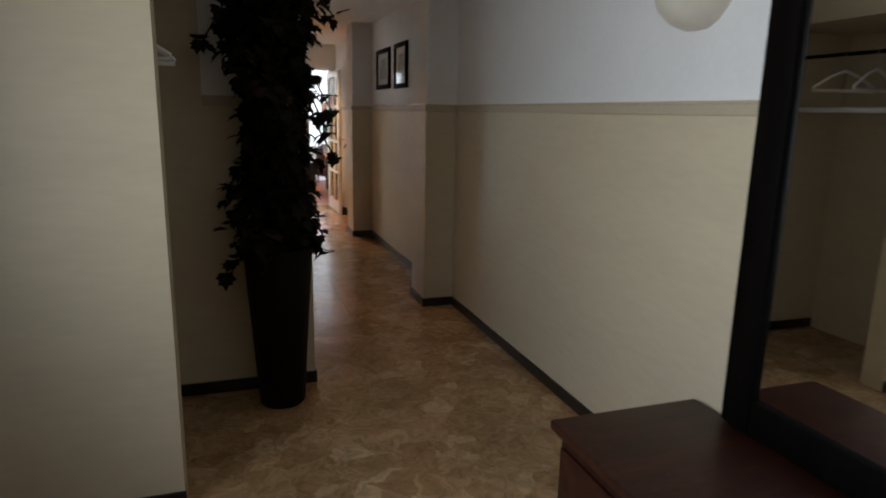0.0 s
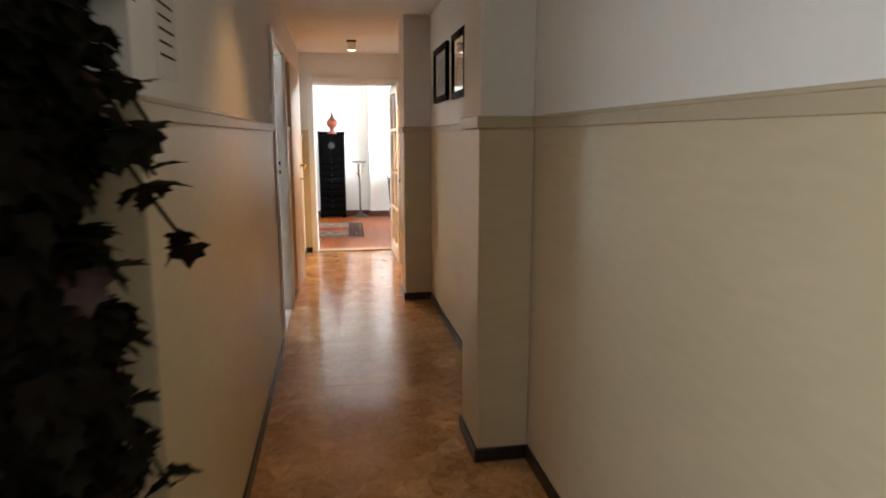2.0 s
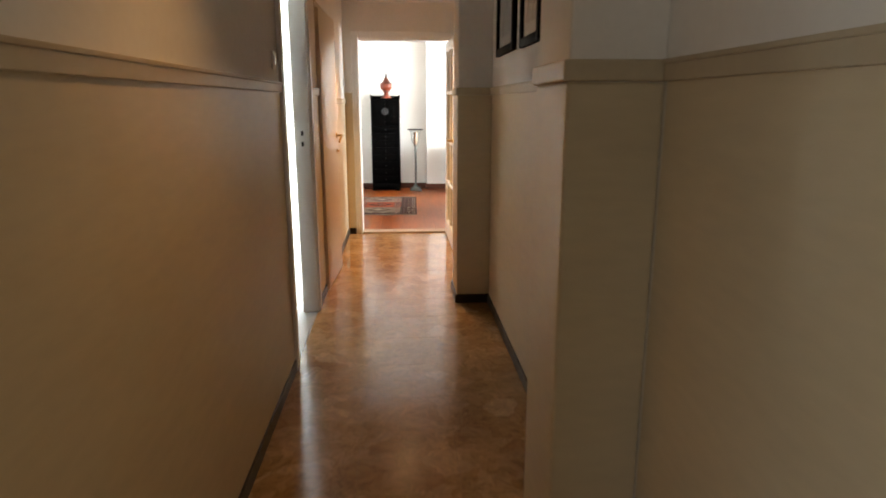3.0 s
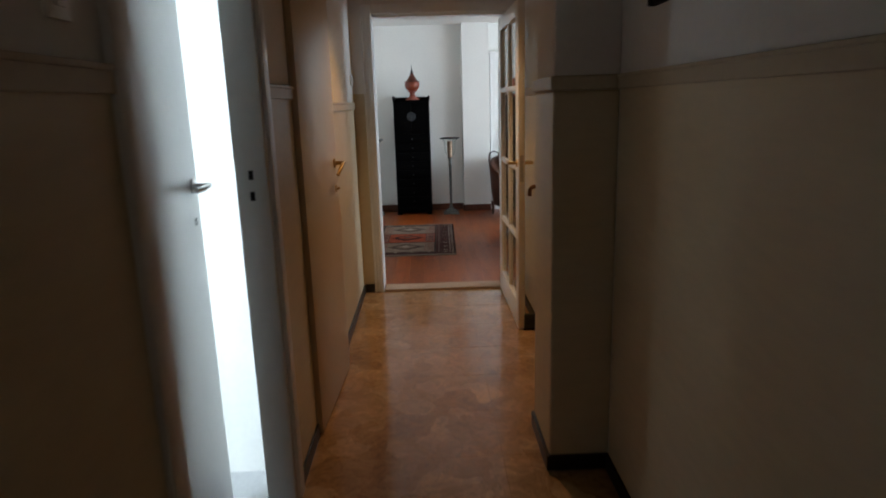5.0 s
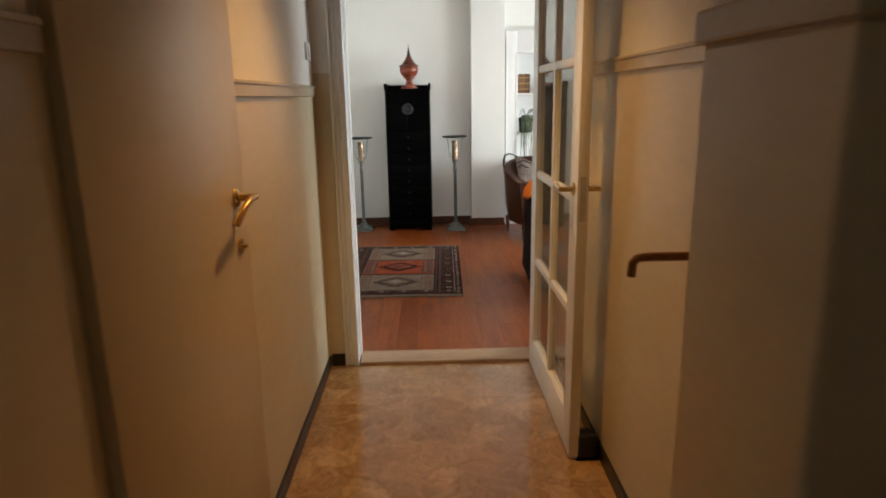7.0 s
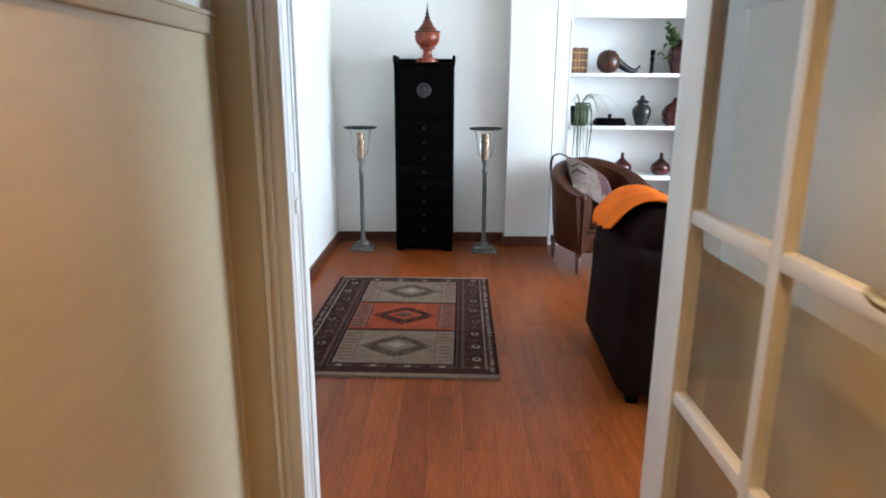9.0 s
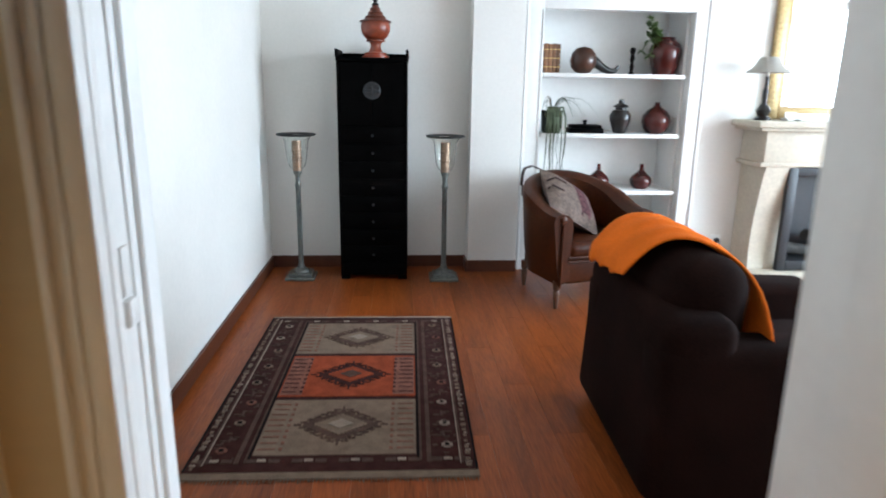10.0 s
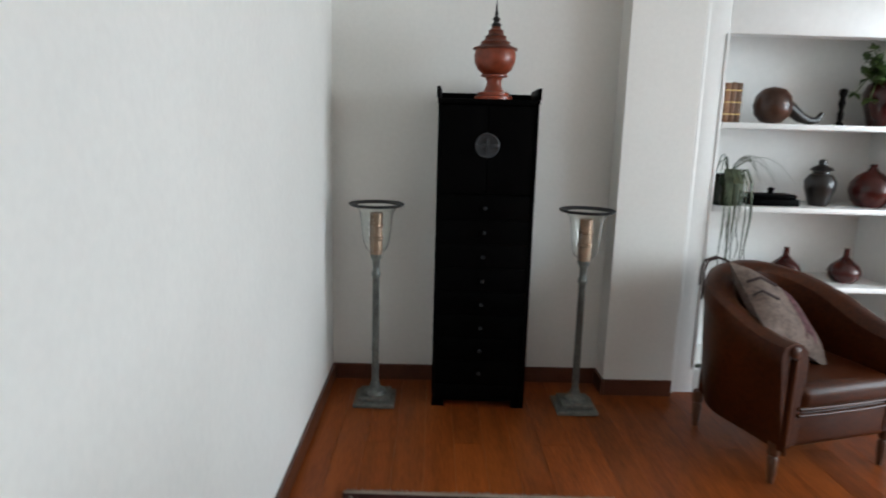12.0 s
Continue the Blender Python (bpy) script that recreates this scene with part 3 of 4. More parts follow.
# mirror standing on the chest
e = thing("mirror_chest", (1.24, 0.57, 0), "low red-brown mahogany chest under the mirror", "chest")
part("body", box(-0.27, 0.27, -0.42, 0.42, 0.04, 0.42, 0.006), CHESTWOOD, e)
part("top", box(-0.295, 0.30, -0.46, 0.46, 0.42, 0.455, 0.008), CHESTWOOD, e)
for sy in (-1, 1):
    part("drawer_front", box(-0.285, -0.27, 0.02 if sy > 0 else -0.40, 0.40 if sy > 0 else -0.02, 0.09, 0.38, 0.004), CHESTWOOD, e)
    part("knob", lathe([(0, -0.03), (0.012, -0.026), (0.014, -0.014), (0.006, 0.0)], 12, (-0.29, 0.21 * sy, 0.24)), BRASS, e)
    for sx in (-1, 1):
        part("foot", box(0.24 * sx - 0.03, 0.24 * sx + 0.03, 0.38 * sy - 0.03, 0.38 * sy + 0.03, 0, 0.04, 0.004), CHESTWOOD, e)
e = thing("standing_mirror", (1.545, 0.37, 0.457), "tall mirror in a heavy black-brown wooden frame", "mirror")
Wm, Hm, F = 0.50, 1.62, 0.12
part("frame", boxes((-0.035, 0.012, Wm - F, Wm, 0, Hm), (-0.035, 0.012, -Wm, -Wm + F, 0, Hm), (-0.035, 0.012, -Wm + F, Wm - F, 0, F), (-0.035, 0.012, -Wm + F, Wm - F, Hm - F, Hm), bevel=0.012), DARKWOOD, e)
part("glass", box(-0.012, -0.004, -Wm + F, Wm - F, F, Hm - F), MIRROR, e, smooth=False)

# coat niche
e = thing("coat_rail", (-0.38, 1.72, 1.53), "white coat rail with brown end cap in the niche", "coat rail")
part("rail", tube([(0, 0, 0), (0, 0.82, 0)], 0.016, 12), PAINT, e)
part("cap", tube([(0, 0.82, 0), (0, 0.866, 0)], 0.024, 12), WOODLEG, e)
part("rail", tube([(-0.06, 0, 0.33), (-0.06, 0.866, 0.33)], 0.012, 12), DARKWOOD, e)


def hanger(y, turn):
    h = thing("coat_hanger", (-0.44, y, 1.86), "white plastic coat hanger on the niche rail", "hanger", turn=turn)
    part("hook", tube([(0.0, 0.0, -0.10), (0, 0, -0.03), (0.018, 0, -0.008), (0.020, 0, 0.012), (0, 0, 0.022), (-0.018, 0, 0.008)], 0.003, 6), CHROME, h)
    part("shoulder_bar", tube([(0, 0, -0.10), (0.09, 0, -0.13), (0.2, 0, -0.20), (0.2, 0, -0.215), (0, 0, -0.215), (-0.2, 0, -0.215), (-0.2, 0, -0.20), (-0.09, 0, -0.13), (0, 0, -0.10)], 0.009, 8), PAINT, h)


hanger(2.25, 12)
hanger(2.05, -8)

# tall planter with artificial vine
PX, PY = 0.16, 2.40
e = thing("tall_planter", (PX, PY, 0), "tall tapered dark brown planter beside the niche", "planter")
part("pot", lathe([(0, 0.0), (0.105, 0.0), (0.112, 0.01), (0.163, 0.77), (0.152, 0.77), (0.149, 0.735), (0.0, 0.735)], 36), POTM, e)
part("rim", lathe([(0.151, 0.771), (0.166, 0.771), (0.172, 0.782), (0.172, 0.806), (0.166, 0.812), (0.158, 0.812), (0.151, 0.8), (0.151, 0.771)], 36), POTM, e)
part("soil", lathe([(0.0, 0.738), (0.1, 0.742), (0.147, 0.737), (0.147, 0.7355), (0.0, 0.7355)], 24), LOG, e, "dark dry soil")
e = thing("vine_plant", (PX, PY, 0.74), "dark leafy artificial vine climbing up from the planter", "plant")
for k in range(7):
    a = k * 0.9
    pts = [(0.07 * math.cos(a + 0.5 * i) * (0.5 + 0.06 * i), 0.07 * math.sin(a + 0.5 * i) * (0.5 + 0.06 * i), 0.0 + 0.2 * i) for i in range(9)]
    part("stem", tube(pts, 0.009, 6, taper=0.5), DARKWOOD, e)


def leaf_into(bm, at, way, size, curl):
    """A five-lobed ivy leaf with a fold along its middle."""
    q = way.to_track_quat("Y", "Z")
    shape = ((0, 0), (0.38, 0.02), (0.6, 0.32), (0.4, 0.46), (0.46, 0.78), (0.2, 0.8), (0, 1.1))
    mid = [bm.verts.new(at + q @ Vector((0, y * size, -curl * y * y * size))) for y in (0.0, 0.45, 1.15)]
    for s in (-1, 1):
        vs = [bm.verts.new(at + q @ Vector((s * x * size, y * size, 0.18 * x * size - curl * y * y * size))) for x, y in shape[1:6]]
        bm.faces.new((mid[0], vs[0], vs[1], vs[2], mid[1]))
        bm.faces.new((mid[1], vs[2], vs[3], vs[4], mid[2]))


def foliage(count, mt, seed, label):
    rn = random.Random(seed)
    bm = bmesh.new()
    for i in range(count):
        z = rn.uniform(-0.02, 1.55)
        a = rn.uniform(0, 2 * math.pi)
        lump = 0.148 + 0.045 * math.sin(z * 7 + a * 2) + 0.04 * math.sin(z * 17 + 3 * a)
        if z < 0.12:
            lump *= 0.6 + 2 * max(z, 0)
        r = lump * rn.uniform(0.25, 1.0) ** 0.5
        if rn.random() < 0.10:
            r *= rn.uniform(1.05, 1.2)
        b = a + rn.uniform(-1.3, 1.3)
        out = Vector((0.7 * math.cos(b), 0.7 * math.sin(b), rn.uniform(-1.6, 0.15))).normalized()
        at = Vector((r * math.cos(a), r * math.sin(a), z))
        if at.y > 0.16:
            at.y = 0.16
            out.y = -abs(out.y) * 0.2
        leaf_into(bm, at, out, rn.uniform(0.045, 0.078), rn.uniform(0, 0.35))
    ob = part("foliage", bm, mt, e, label, smooth=False)
    ob["kind"] = "stuff"


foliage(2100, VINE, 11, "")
foliage(70, VINE2, 12, "withered reddish leaves")
# a few long trailing shoots
for k, (a, z0, ln) in enumerate(((0.2, 0.82, 0.16), (0.3, 0.7, 0.2), (3.4, 0.12, 0.14), (0.5, 1.35, 0.25), (3.0, 1.2, 0.2), (-0.2, 0.9, 0.18), (0.3, 0.2, 0.14))):
    rn = random.Random(30 + k)
    bm = bmesh.new()
    pts = [Vector((math.cos(a) * (0.1 + ln * u), math.sin(a) * (0.1 + ln * u) * 0.6, z0 - 0.16 * u * u + 0.03 * math.sin(5 * u))) for u in (0, 0.25, 0.5, 0.75, 1.0)]
    tube(pts, 0.004, 5, bm)
    for p in pts:
        for j in range(4):
            leaf_into(bm, p + Vector((rn.uniform(-0.02, 0.02), rn.uniform(-0.02, 0.02), rn.uniform(-0.02, 0.02))), Vector((rn.uniform(-1, 1), rn.uniform(-1, 1), rn.uniform(-1, 0.4))), rn.uniform(0.045, 0.075), 0.2)
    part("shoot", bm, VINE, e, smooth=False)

# ---- living room things ----
# tall black cabinet
e = thing("tall_cabinet", (0.69, 12.90, 0), "tall narrow black lacquered cabinet against the wall", "cabinet", turn=-2, size=1.027)
cw = 0.222
part("body", boxes((-cw, cw, -0.13, 0.15, 0.03, 1.43), bevel=0.004), BLACK, e)
for sx in (-1, 1):
    part("door", box(min(sx * 0.0015, sx * (cw - 0.014)), max(sx * 0.0015, sx * (cw - 0.014)), -0.144, -0.13, 1.035, 1.425, 0.004), BLACK, e)
    part("stile", box(min(sx * (cw - 0.012), sx * cw), max(sx * (cw - 0.012), sx * cw), -0.15, -0.13, 0.03, 1.43, 0.003), BLACK, e)
plate = part("medallion", lathe([(0, 0), (0.056, 0), (0.056, 0.003), (0.05, 0.006), (0.046, 0.004), (0.0, 0.004)], 32), IRON, e, "round dark metal lock plate")
plate.matrix_local = pose(0, -0.144, 1.25, 90, 0, 0)
part("hasp", boxes((-0.05, 0.05, -0.154, -0.148, 1.243, 1.257), (-0.006, 0.006, -0.158, -0.148, 1.215, 1.28), bevel=0.002), IRON, e)
for k in range(8):
    za = 0.125 + 0.113 * k
    dr = part("drawer", box(-cw + 0.014, cw - 0.014, -0.144, -0.13, za, za + 0.111, 0.002), BLACK, e)
    part("knob", lathe([(0, 0), (0.006, 0), (0.010, 0.012), (0.006, 0.02), (0, 0.021)], 12), IRON, dr).matrix_local = pose(0, -0.144, za + 0.054, 90, 0, 0)
part("apron", box(-cw + 0.014, cw - 0.014, -0.142, -0.13, 0.04, 0.115, 0.004), BLACK, e)
part("top", boxes((-cw - 0.004, cw + 0.004, -0.152, 0.155, 1.43, 1.452), bevel=0.004), BLACK, e)
part("gallery", boxes((-cw - 0.004, cw + 0.004, 0.14, 0.155, 1.452, 1.49), (-cw - 0.008, -cw + 0.008, -0.152, 0.14, 1.452, 1.503), (cw - 0.008, cw + 0.008, -0.152, 0.14, 1.452, 1.503), bevel=0.003), BLACK, e)
for sx in (-1, 1):
    for sy in (-0.12, 0.14):
        part("foot", box(sx * (cw - 0.03) - 0.03, sx * (cw - 0.03) + 0.03, sy - 0.01, sy + 0.01, 0, 0.03), BLACK, e)

# lacquer urn
e = thing("lacquer_urn", (0.71, 12.83, 1.4925), "red-brown lacquer offering vessel with pointed lid on the cabinet", "urn", size=1.03)
part("foot", lathe([(0, 0), (0.085, 0), (0.085, 0.012), (0.07, 0.018), (0.072, 0.03), (0.045, 0.036), (0.034, 0.06), (0.032, 0.08), (0.04, 0.095), (0.06, 0.10), (0.06, 0.107), (0, 0.107)], 32), LACQUER, e)
part("bowl", lathe([(0, 0.107), (0.05, 0.11), (0.075, 0.13), (0.09, 0.16), (0.093, 0.19), (0.086, 0.215), (0.0, 0.215)], 36), LACQUER, e)
part("lid", lathe([(0.0, 0.215), (0.098, 0.215), (0.1, 0.219), (0.096, 0.223), (0.07, 0.232), (0.062, 0.242), (0.066, 0.246), (0.062, 0.25), (0.05, 0.255), (0.045, 0.266), (0.049, 0.27), (0.045, 0.274), (0.035, 0.279), (0.031, 0.291), (0.035, 0.295), (0.031, 0.299), (0.022, 0.304), (0.019, 0.314)], 32), LACQUER2, e, "stepped red-brown lid")
part("spire", lathe([(0.0, 0.312), (0.019, 0.314), (0.024, 0.32), (0.019, 0.327), (0.011, 0.331), (0.012, 0.338), (0.018, 0.345), (0.012, 0.353), (0.007, 0.357), (0.009, 0.366), (0.005, 0.378), (0.003, 0.405), (0.0, 0.435)], 24), DARKGLAZE, e, "dark pointed spire")


# floor lamps with hurricane glass
def floor_lamp(x, y):
    e = thing("floor_lamp", (x, y, 0), "slim grey metal floor lamp with glass cup, unlit", "floor lamp", "pair of floor lamps", size=1.025)
    part("base", boxes((-0.098, 0.098, -0.098, 0.098, 0, 0.022), (-0.075, 0.075, -0.075, 0.075, 0.022, 0.045), bevel=0.005), PEWTER, e)
    part("collar", lathe([(0.055, 0.045), (0.05, 0.06), (0.026, 0.075), (0.02, 0.10), (0, 0.10)], 24), PEWTER, e)
    part("pole", lathe([(0.0, 0.09), (0.017, 0.09), (0.0165, 0.62), (0.021, 0.63), (0.021, 0.645), (0.015, 0.655), (0.017, 0.70), (0.028, 0.72), (0.03, 0.735), (0, 0.735)], 20), PEWTER, e)
    part("holder", lathe([(0.0, 0.735), (0.03, 0.735), (0.03, 0.80), (0.034, 0.805), (0.034, 0.815), (0.03, 0.82), (0.03, 0.86), (0.034, 0.865), (0.034, 0.875), (0.03, 0.88), (0.03, 0.93), (0.0, 0.93)], 20), COPPER, e)
    g = part("glass_cup", lathe([(0.032, 0.745), (0.05, 0.76), (0.064, 0.80), (0.07, 0.86), (0.078, 0.93), (0.1, 0.962), (0.098, 0.964), (0.075, 0.933), (0.067, 0.86), (0.061, 0.80), (0.047, 0.762), (0.031, 0.749)], 32), GLASS, e)
    g.visible_shadow = False
    bm = bmesh.new()
    lathe([(0.118, 0.962), (0.125, 0.966), (0.129, 0.972), (0.125, 0.976), (0.117, 0.972), (0.097, 0.966), (0.097, 0.962), (0.118, 0.962)], 40, bm=bm)
    part("ring", bm, BLACK2, e)
    return e


floor_lamp(0.175, 12.82)
floor_lamp(1.172, 12.78)


# rug
def rug():
    W2, L2 = 0.495, 0.735
    e = thing("kilim_rug", (0.632, 11.205, 0), "worn maroon and taupe wool rug with three diamond medallions", "rug", turn=-1.2, size=1.035)
    part("ground", box(-W2, W2, -L2, L2, 0.0005, 0.009, 0.002), R_DARK, e)

    def layer(name, rows, mt, z=0.009, t=0.002, lab=""):
        bm = bmesh.new()
        for r in rows:
            bm_box(bm, *r, z - 0.001, z + t)
        ob = part(name, bm, mt, e, lab, smooth=False)
        if len(rows) > 4:
            ob["kind"] = "stuff"
        return ob
    fx = 0.285
    layer("field", [(-fx, fx, 0.235, 0.64)], R_TAUPE, lab="taupe field")
    layer("field", [(-fx, fx, -0.205, 0.205)], R_RED, lab="rust red field")
    for sx in (-1, 1):
        layer("side_panel", [(sx * 0.235 - 0.045, sx * 0.235 + 0.045, -0.19, 0.19)], R_ROSE, 0.0106, 0.001, "faded rose strip")
    layer("field", [(-fx, fx, -0.64, -0.235)], R_TAUPE, lab="taupe field")
    for sx in (-1, 1):
        layer("stripe", [(sx * 0.30 - 0.005, sx * 0.30 + 0.005, -0.68, 0.68), (sx * 0.33 - 0.008, sx * 0.33 + 0.008, -0.69, 0.69), (sx * 0.445 - 0.004, sx * 0.445 + 0.004, -0.70, 0.70)], R_BROWN)
        rn = random.Random(5 + sx)
        rows, marks = [], []
        for k in range(38):
            y = -0.71 + 0.038 * k + rn.uniform(-0.004, 0.004)
            w = rn.uniform(0.006, 0.013)
            rows += [(sx * 0.468 - w, sx * 0.468 + w * 0.6, y - 0.008, y + rn.uniform(0.003, 0.012))]
            if rn.random() < 0.5:
                marks += [(sx * 0.468 + rn.uniform(-0.014, 0.0), sx * 0.468 + rn.uniform(0.004, 0.014), y + 0.014, y + 0.02)]
        layer("edge_pattern", rows, R_TAUPE)
        layer("edge_fleck", marks, R_PALE)
        layer("selvedge", [(sx * 0.491 - 0.004, sx * 0.491 + 0.004, -0.73, 0.73)], R_BLACK)
        layer("inner_line", [(sx * 0.292 - 0.004, sx * 0.292 + 0.004, -0.66, 0.66)], R_BLACK, 0.0112)
        layer("pale_line", [(sx * 0.438 - 0.002, sx * 0.438 + 0.002, -0.7, 0.7)], R_PALE, 0.0112)
        c = sx * 0.388
        flecks = []
        for k in range(60):
            y, x = rn.uniform(-0.68, 0.68), c + rn.uniform(-0.045, 0.045)
            w, h = rn.uniform(0.003, 0.012), rn.uniform(0.003, 0.008)
            flecks.append((x - w, x + w, y - h, y + h))
        layer("band_fleck", flecks, R_BROWN)
        for k in range(8):
            y = -0.60 + 0.172 * k + rn.uniform(-0.015, 0.015)
            d = rn.uniform(-0.012, 0.012)
            layer("rosette", [(c + d - 0.02, c + d + 0.02, y - 0.01, y + 0.01), (c + d - 0.011, c + d + 0.011, y - 0.018, y + 0.018)], (R_TAUPE, R_PALE, R_ROSE)[rn.randint(0, 2)], 0.0112)
            layer("rosette_eye", [(c + d - 0.008, c + d + 0.008, y - 0.008, y + 0.008)], R_BLACK, 0.0134)
            layer("leaf_mark", [(c - 0.035, c - 0.008, y + 0.06, y + 0.068), (c + 0.006, c + 0.03, y + 0.084, y + 0.091), (c - 0.005, c + 0.004, y + 0.058, y + 0.095)], R_BROWN, 0.0112)
    for y0 in (-0.69, 0.655):
        rows = []
        for k in range(12):
            x = -0.44 + 0.08 * k
            rows += [(x - 0.022, x + 0.016, y0 + 0.006, y0 + 0.028)]
        layer("end_pattern", rows, R_BROWN)
        layer("end_mark", [(-0.42 + 0.16 * k, -0.39 + 0.16 * k, y0 + 0.01, y0 + 0.024) for k in range(6)], R_PALE, 0.0115)
    for cy, outer, inner in ((0.437, R_BROWN, R_PALE), (0.0, R_DARK, R_BROWN), (-0.437, R_BROWN, R_PALE)):
        steps = 8
        for name, mt, a, b, z in (("medallion", outer, 0.15, 0.115, 0.0112), ("medallion_core", R_TAUPE if cy else R_RED, 0.105, 0.078, 0.0134), ("medallion_eye", inner, 0.05, 0.037, 0.0156)):
            rows = []
            for k in range(-steps, steps):
                y = (k + 0.5) / steps
                w = a * (1 - abs(y))
                rows.append((-w, w, cy + y * b - b / steps / 2, cy + y * b + b / steps / 2))
            layer(name, rows, mt, z, 0.002)
        rows = []
        for k in range(-6, 7):
            y = k / 6.5
            w = 0.15 * (1 - abs(y))
            for s in (-1, 1):
                rows.append((min(s * w, s * (w + 0.028)), max(s * w, s * (w + 0.028)), cy + y * 0.125 - 0.004, cy + y * 0.125 + 0.005))
        for k in range(-4, 5):
            x = k * 0.03
            w = 0.115 * (1 - abs(x) / 0.15)
            rows += [(x - 0.004, x + 0.004, cy + w, cy + w + 0.026), (x - 0.004, x + 0.004, cy - w - 0.026, cy - w)]
        layer("medallion_teeth", rows, outer, 0.0112)
        rows = []
        for s in (-1, 1):
            for k in range(9):
                y = cy - 0.165 + 0.041 * k
                rows.append((min(s * 0.215, s * 0.275), max(s * 0.215, s * 0.275), y - 0.003, y + 0.003))
                rows.append((s * 0.195 - 0.006, s * 0.195 + 0.006, y - 0.007, y + 0.007))
        layer("comb_pattern", rows, R_ROSE if cy else R_DARK, 0.0112)
    rn = random.Random(8)
    for s in (-1, 1):
        bm = bmesh.new()
        web = 0.02 if s > 0 else 0.038
        bm_box(bm, -W2 - 0.002, W2 + 0.002, min(s * L2, s * (L2 + web)), max(s * L2, s * (L2 + web)), 0.001, 0.008, 0.002)
        for k in range(95):
            x = -W2 + (k + 0.5) * 2 * W2 / 95
            d = rn.uniform(-0.006, 0.006)
            tube([(x, s * (L2 + web - 0.005), 0.004), (x + d, s * (L2 + web + rn.uniform(0.008, 0.022)), 0.003)], 0.0022, 4, bm)
        part("fringe", bm, R_PALE if s > 0 else R_TAUPE, e, "pale woven end with short fringe")


rug()


# brown fabric armchair, wide, with throw
def big_chair():
    e = thing("fabric_armchair", (1.615, 10.58, 0), "deep dark brown velour armchair with a rounded back", "armchair", turn=-2.5, size=0.975)
    hw = 0.45

    def soft(rows, bev, segs=4):
        bm = bmesh.new()
        for r in rows:
            bm_box(bm, *r, bevel=bev, segs=segs)
        return bm
    part("base", soft([(0.03, 0.92, -hw + 0.02, hw - 0.02, 0.05, 0.30)], 0.03), FABRIC, e)
    bk = soft([(0.0, 0.24, -hw + 0.005, hw - 0.005, 0.04, 0.67)], 0.06, 5)
    for v in bk.verts:
        v.co.x += 0.05 * max(0, v.co.z - 0.05)
    part("back", bk, FABRIC, e)
    bc = soft([(0.06, 0.34, -hw + 0.12, hw - 0.12, 0.36, 0.80)], 0.125, 6)
    for v in bc.verts:
        v.co.x += 0.10 * (v.co.z - 0.36)
        v.co.z += 0.02 * math.cos(v.co.y * 3)
    part("back_cushion", bc, FABRIC, e)
    for s in (-1, 1):
        am = soft([(0.02, 0.95, min(s * (hw - 0.2), s * hw), max(s * (hw - 0.2), s * hw), 0.04, 0.585)], 0.05, 5)
        for v in am.verts:
            v.co.z += 0.012 * math.sin(v.co.x * 5) * (v.co.z > 0.3)
        part("arm", am, FABRIC, e)
    part("seat_cushion", soft([(0.24, 0.93, -hw + 0.19, hw - 0.19, 0.30, 0.44)], 0.05, 4), FABRIC, e)
    for sx in (0.08, 0.86):
        for s in (-1, 1):
            part("foot", box(sx - 0.025, sx + 0.025, s * 0.38 - 0.025, s * 0.38 + 0.025, 0, 0.05), DARKWOOD, e)
    # throw laid over the back
    t = thing("throw_blanket", (1.615, 10.58, 0), "bright orange fleece throw draped over the chair back", "blanket", turn=-2.5, size=0.975)
    prof = [(0.012, 0.692), (0.018, 0.704), (0.026, 0.718), (0.042, 0.742), (0.08, 0.795), (0.14, 0.84), (0.21, 0.853), (0.28, 0.835), (0.345, 0.79), (0.385, 0.72), (0.395, 0.62), (0.388, 0.52), (0.375, 0.46)]
    bm = bmesh.new()
    rows = []
    ny = 22
    for i, (x, z) in enumerate(prof):
        row = []
        for j in range(ny + 1):
            u = j / ny
            y0 = -0.14 + 0.10 * (1 - i / 12) - 0.055 * max(0, i - 6)
            y = y0 + u * (0.40 - y0)
            ex = 0.006 * math.sin(u * 19 + i * 0.7) + 0.004 * math.sin(u * 41 + i)
            drop = 0.03 * max(0, u - 0.75) * 4 * (1 if 2 < i < 9 else 0.3)
            cut = 0.05 * u if i == 0 else 0.0
            row.append(bm.verts.new((x + ex * 0.6, y, z + ex - drop * 0.4 - cut)))
        rows.append(row)
    for a, b in zip(rows, rows[1:]):
        for j in range(ny):
            bm.faces.new((a[j], a[j + 1], b[j + 1], b[j]))
    ob = part("cloth", bm, ORANGE, t)
    md = ob.modifiers.new("thickness", "SOLIDIFY")
    md.thickness, md.offset = 0.012, 1
    sb = ob.modifiers.new("smooth", "SUBSURF")
    sb.levels = sb.render_levels = 1


big_chair()


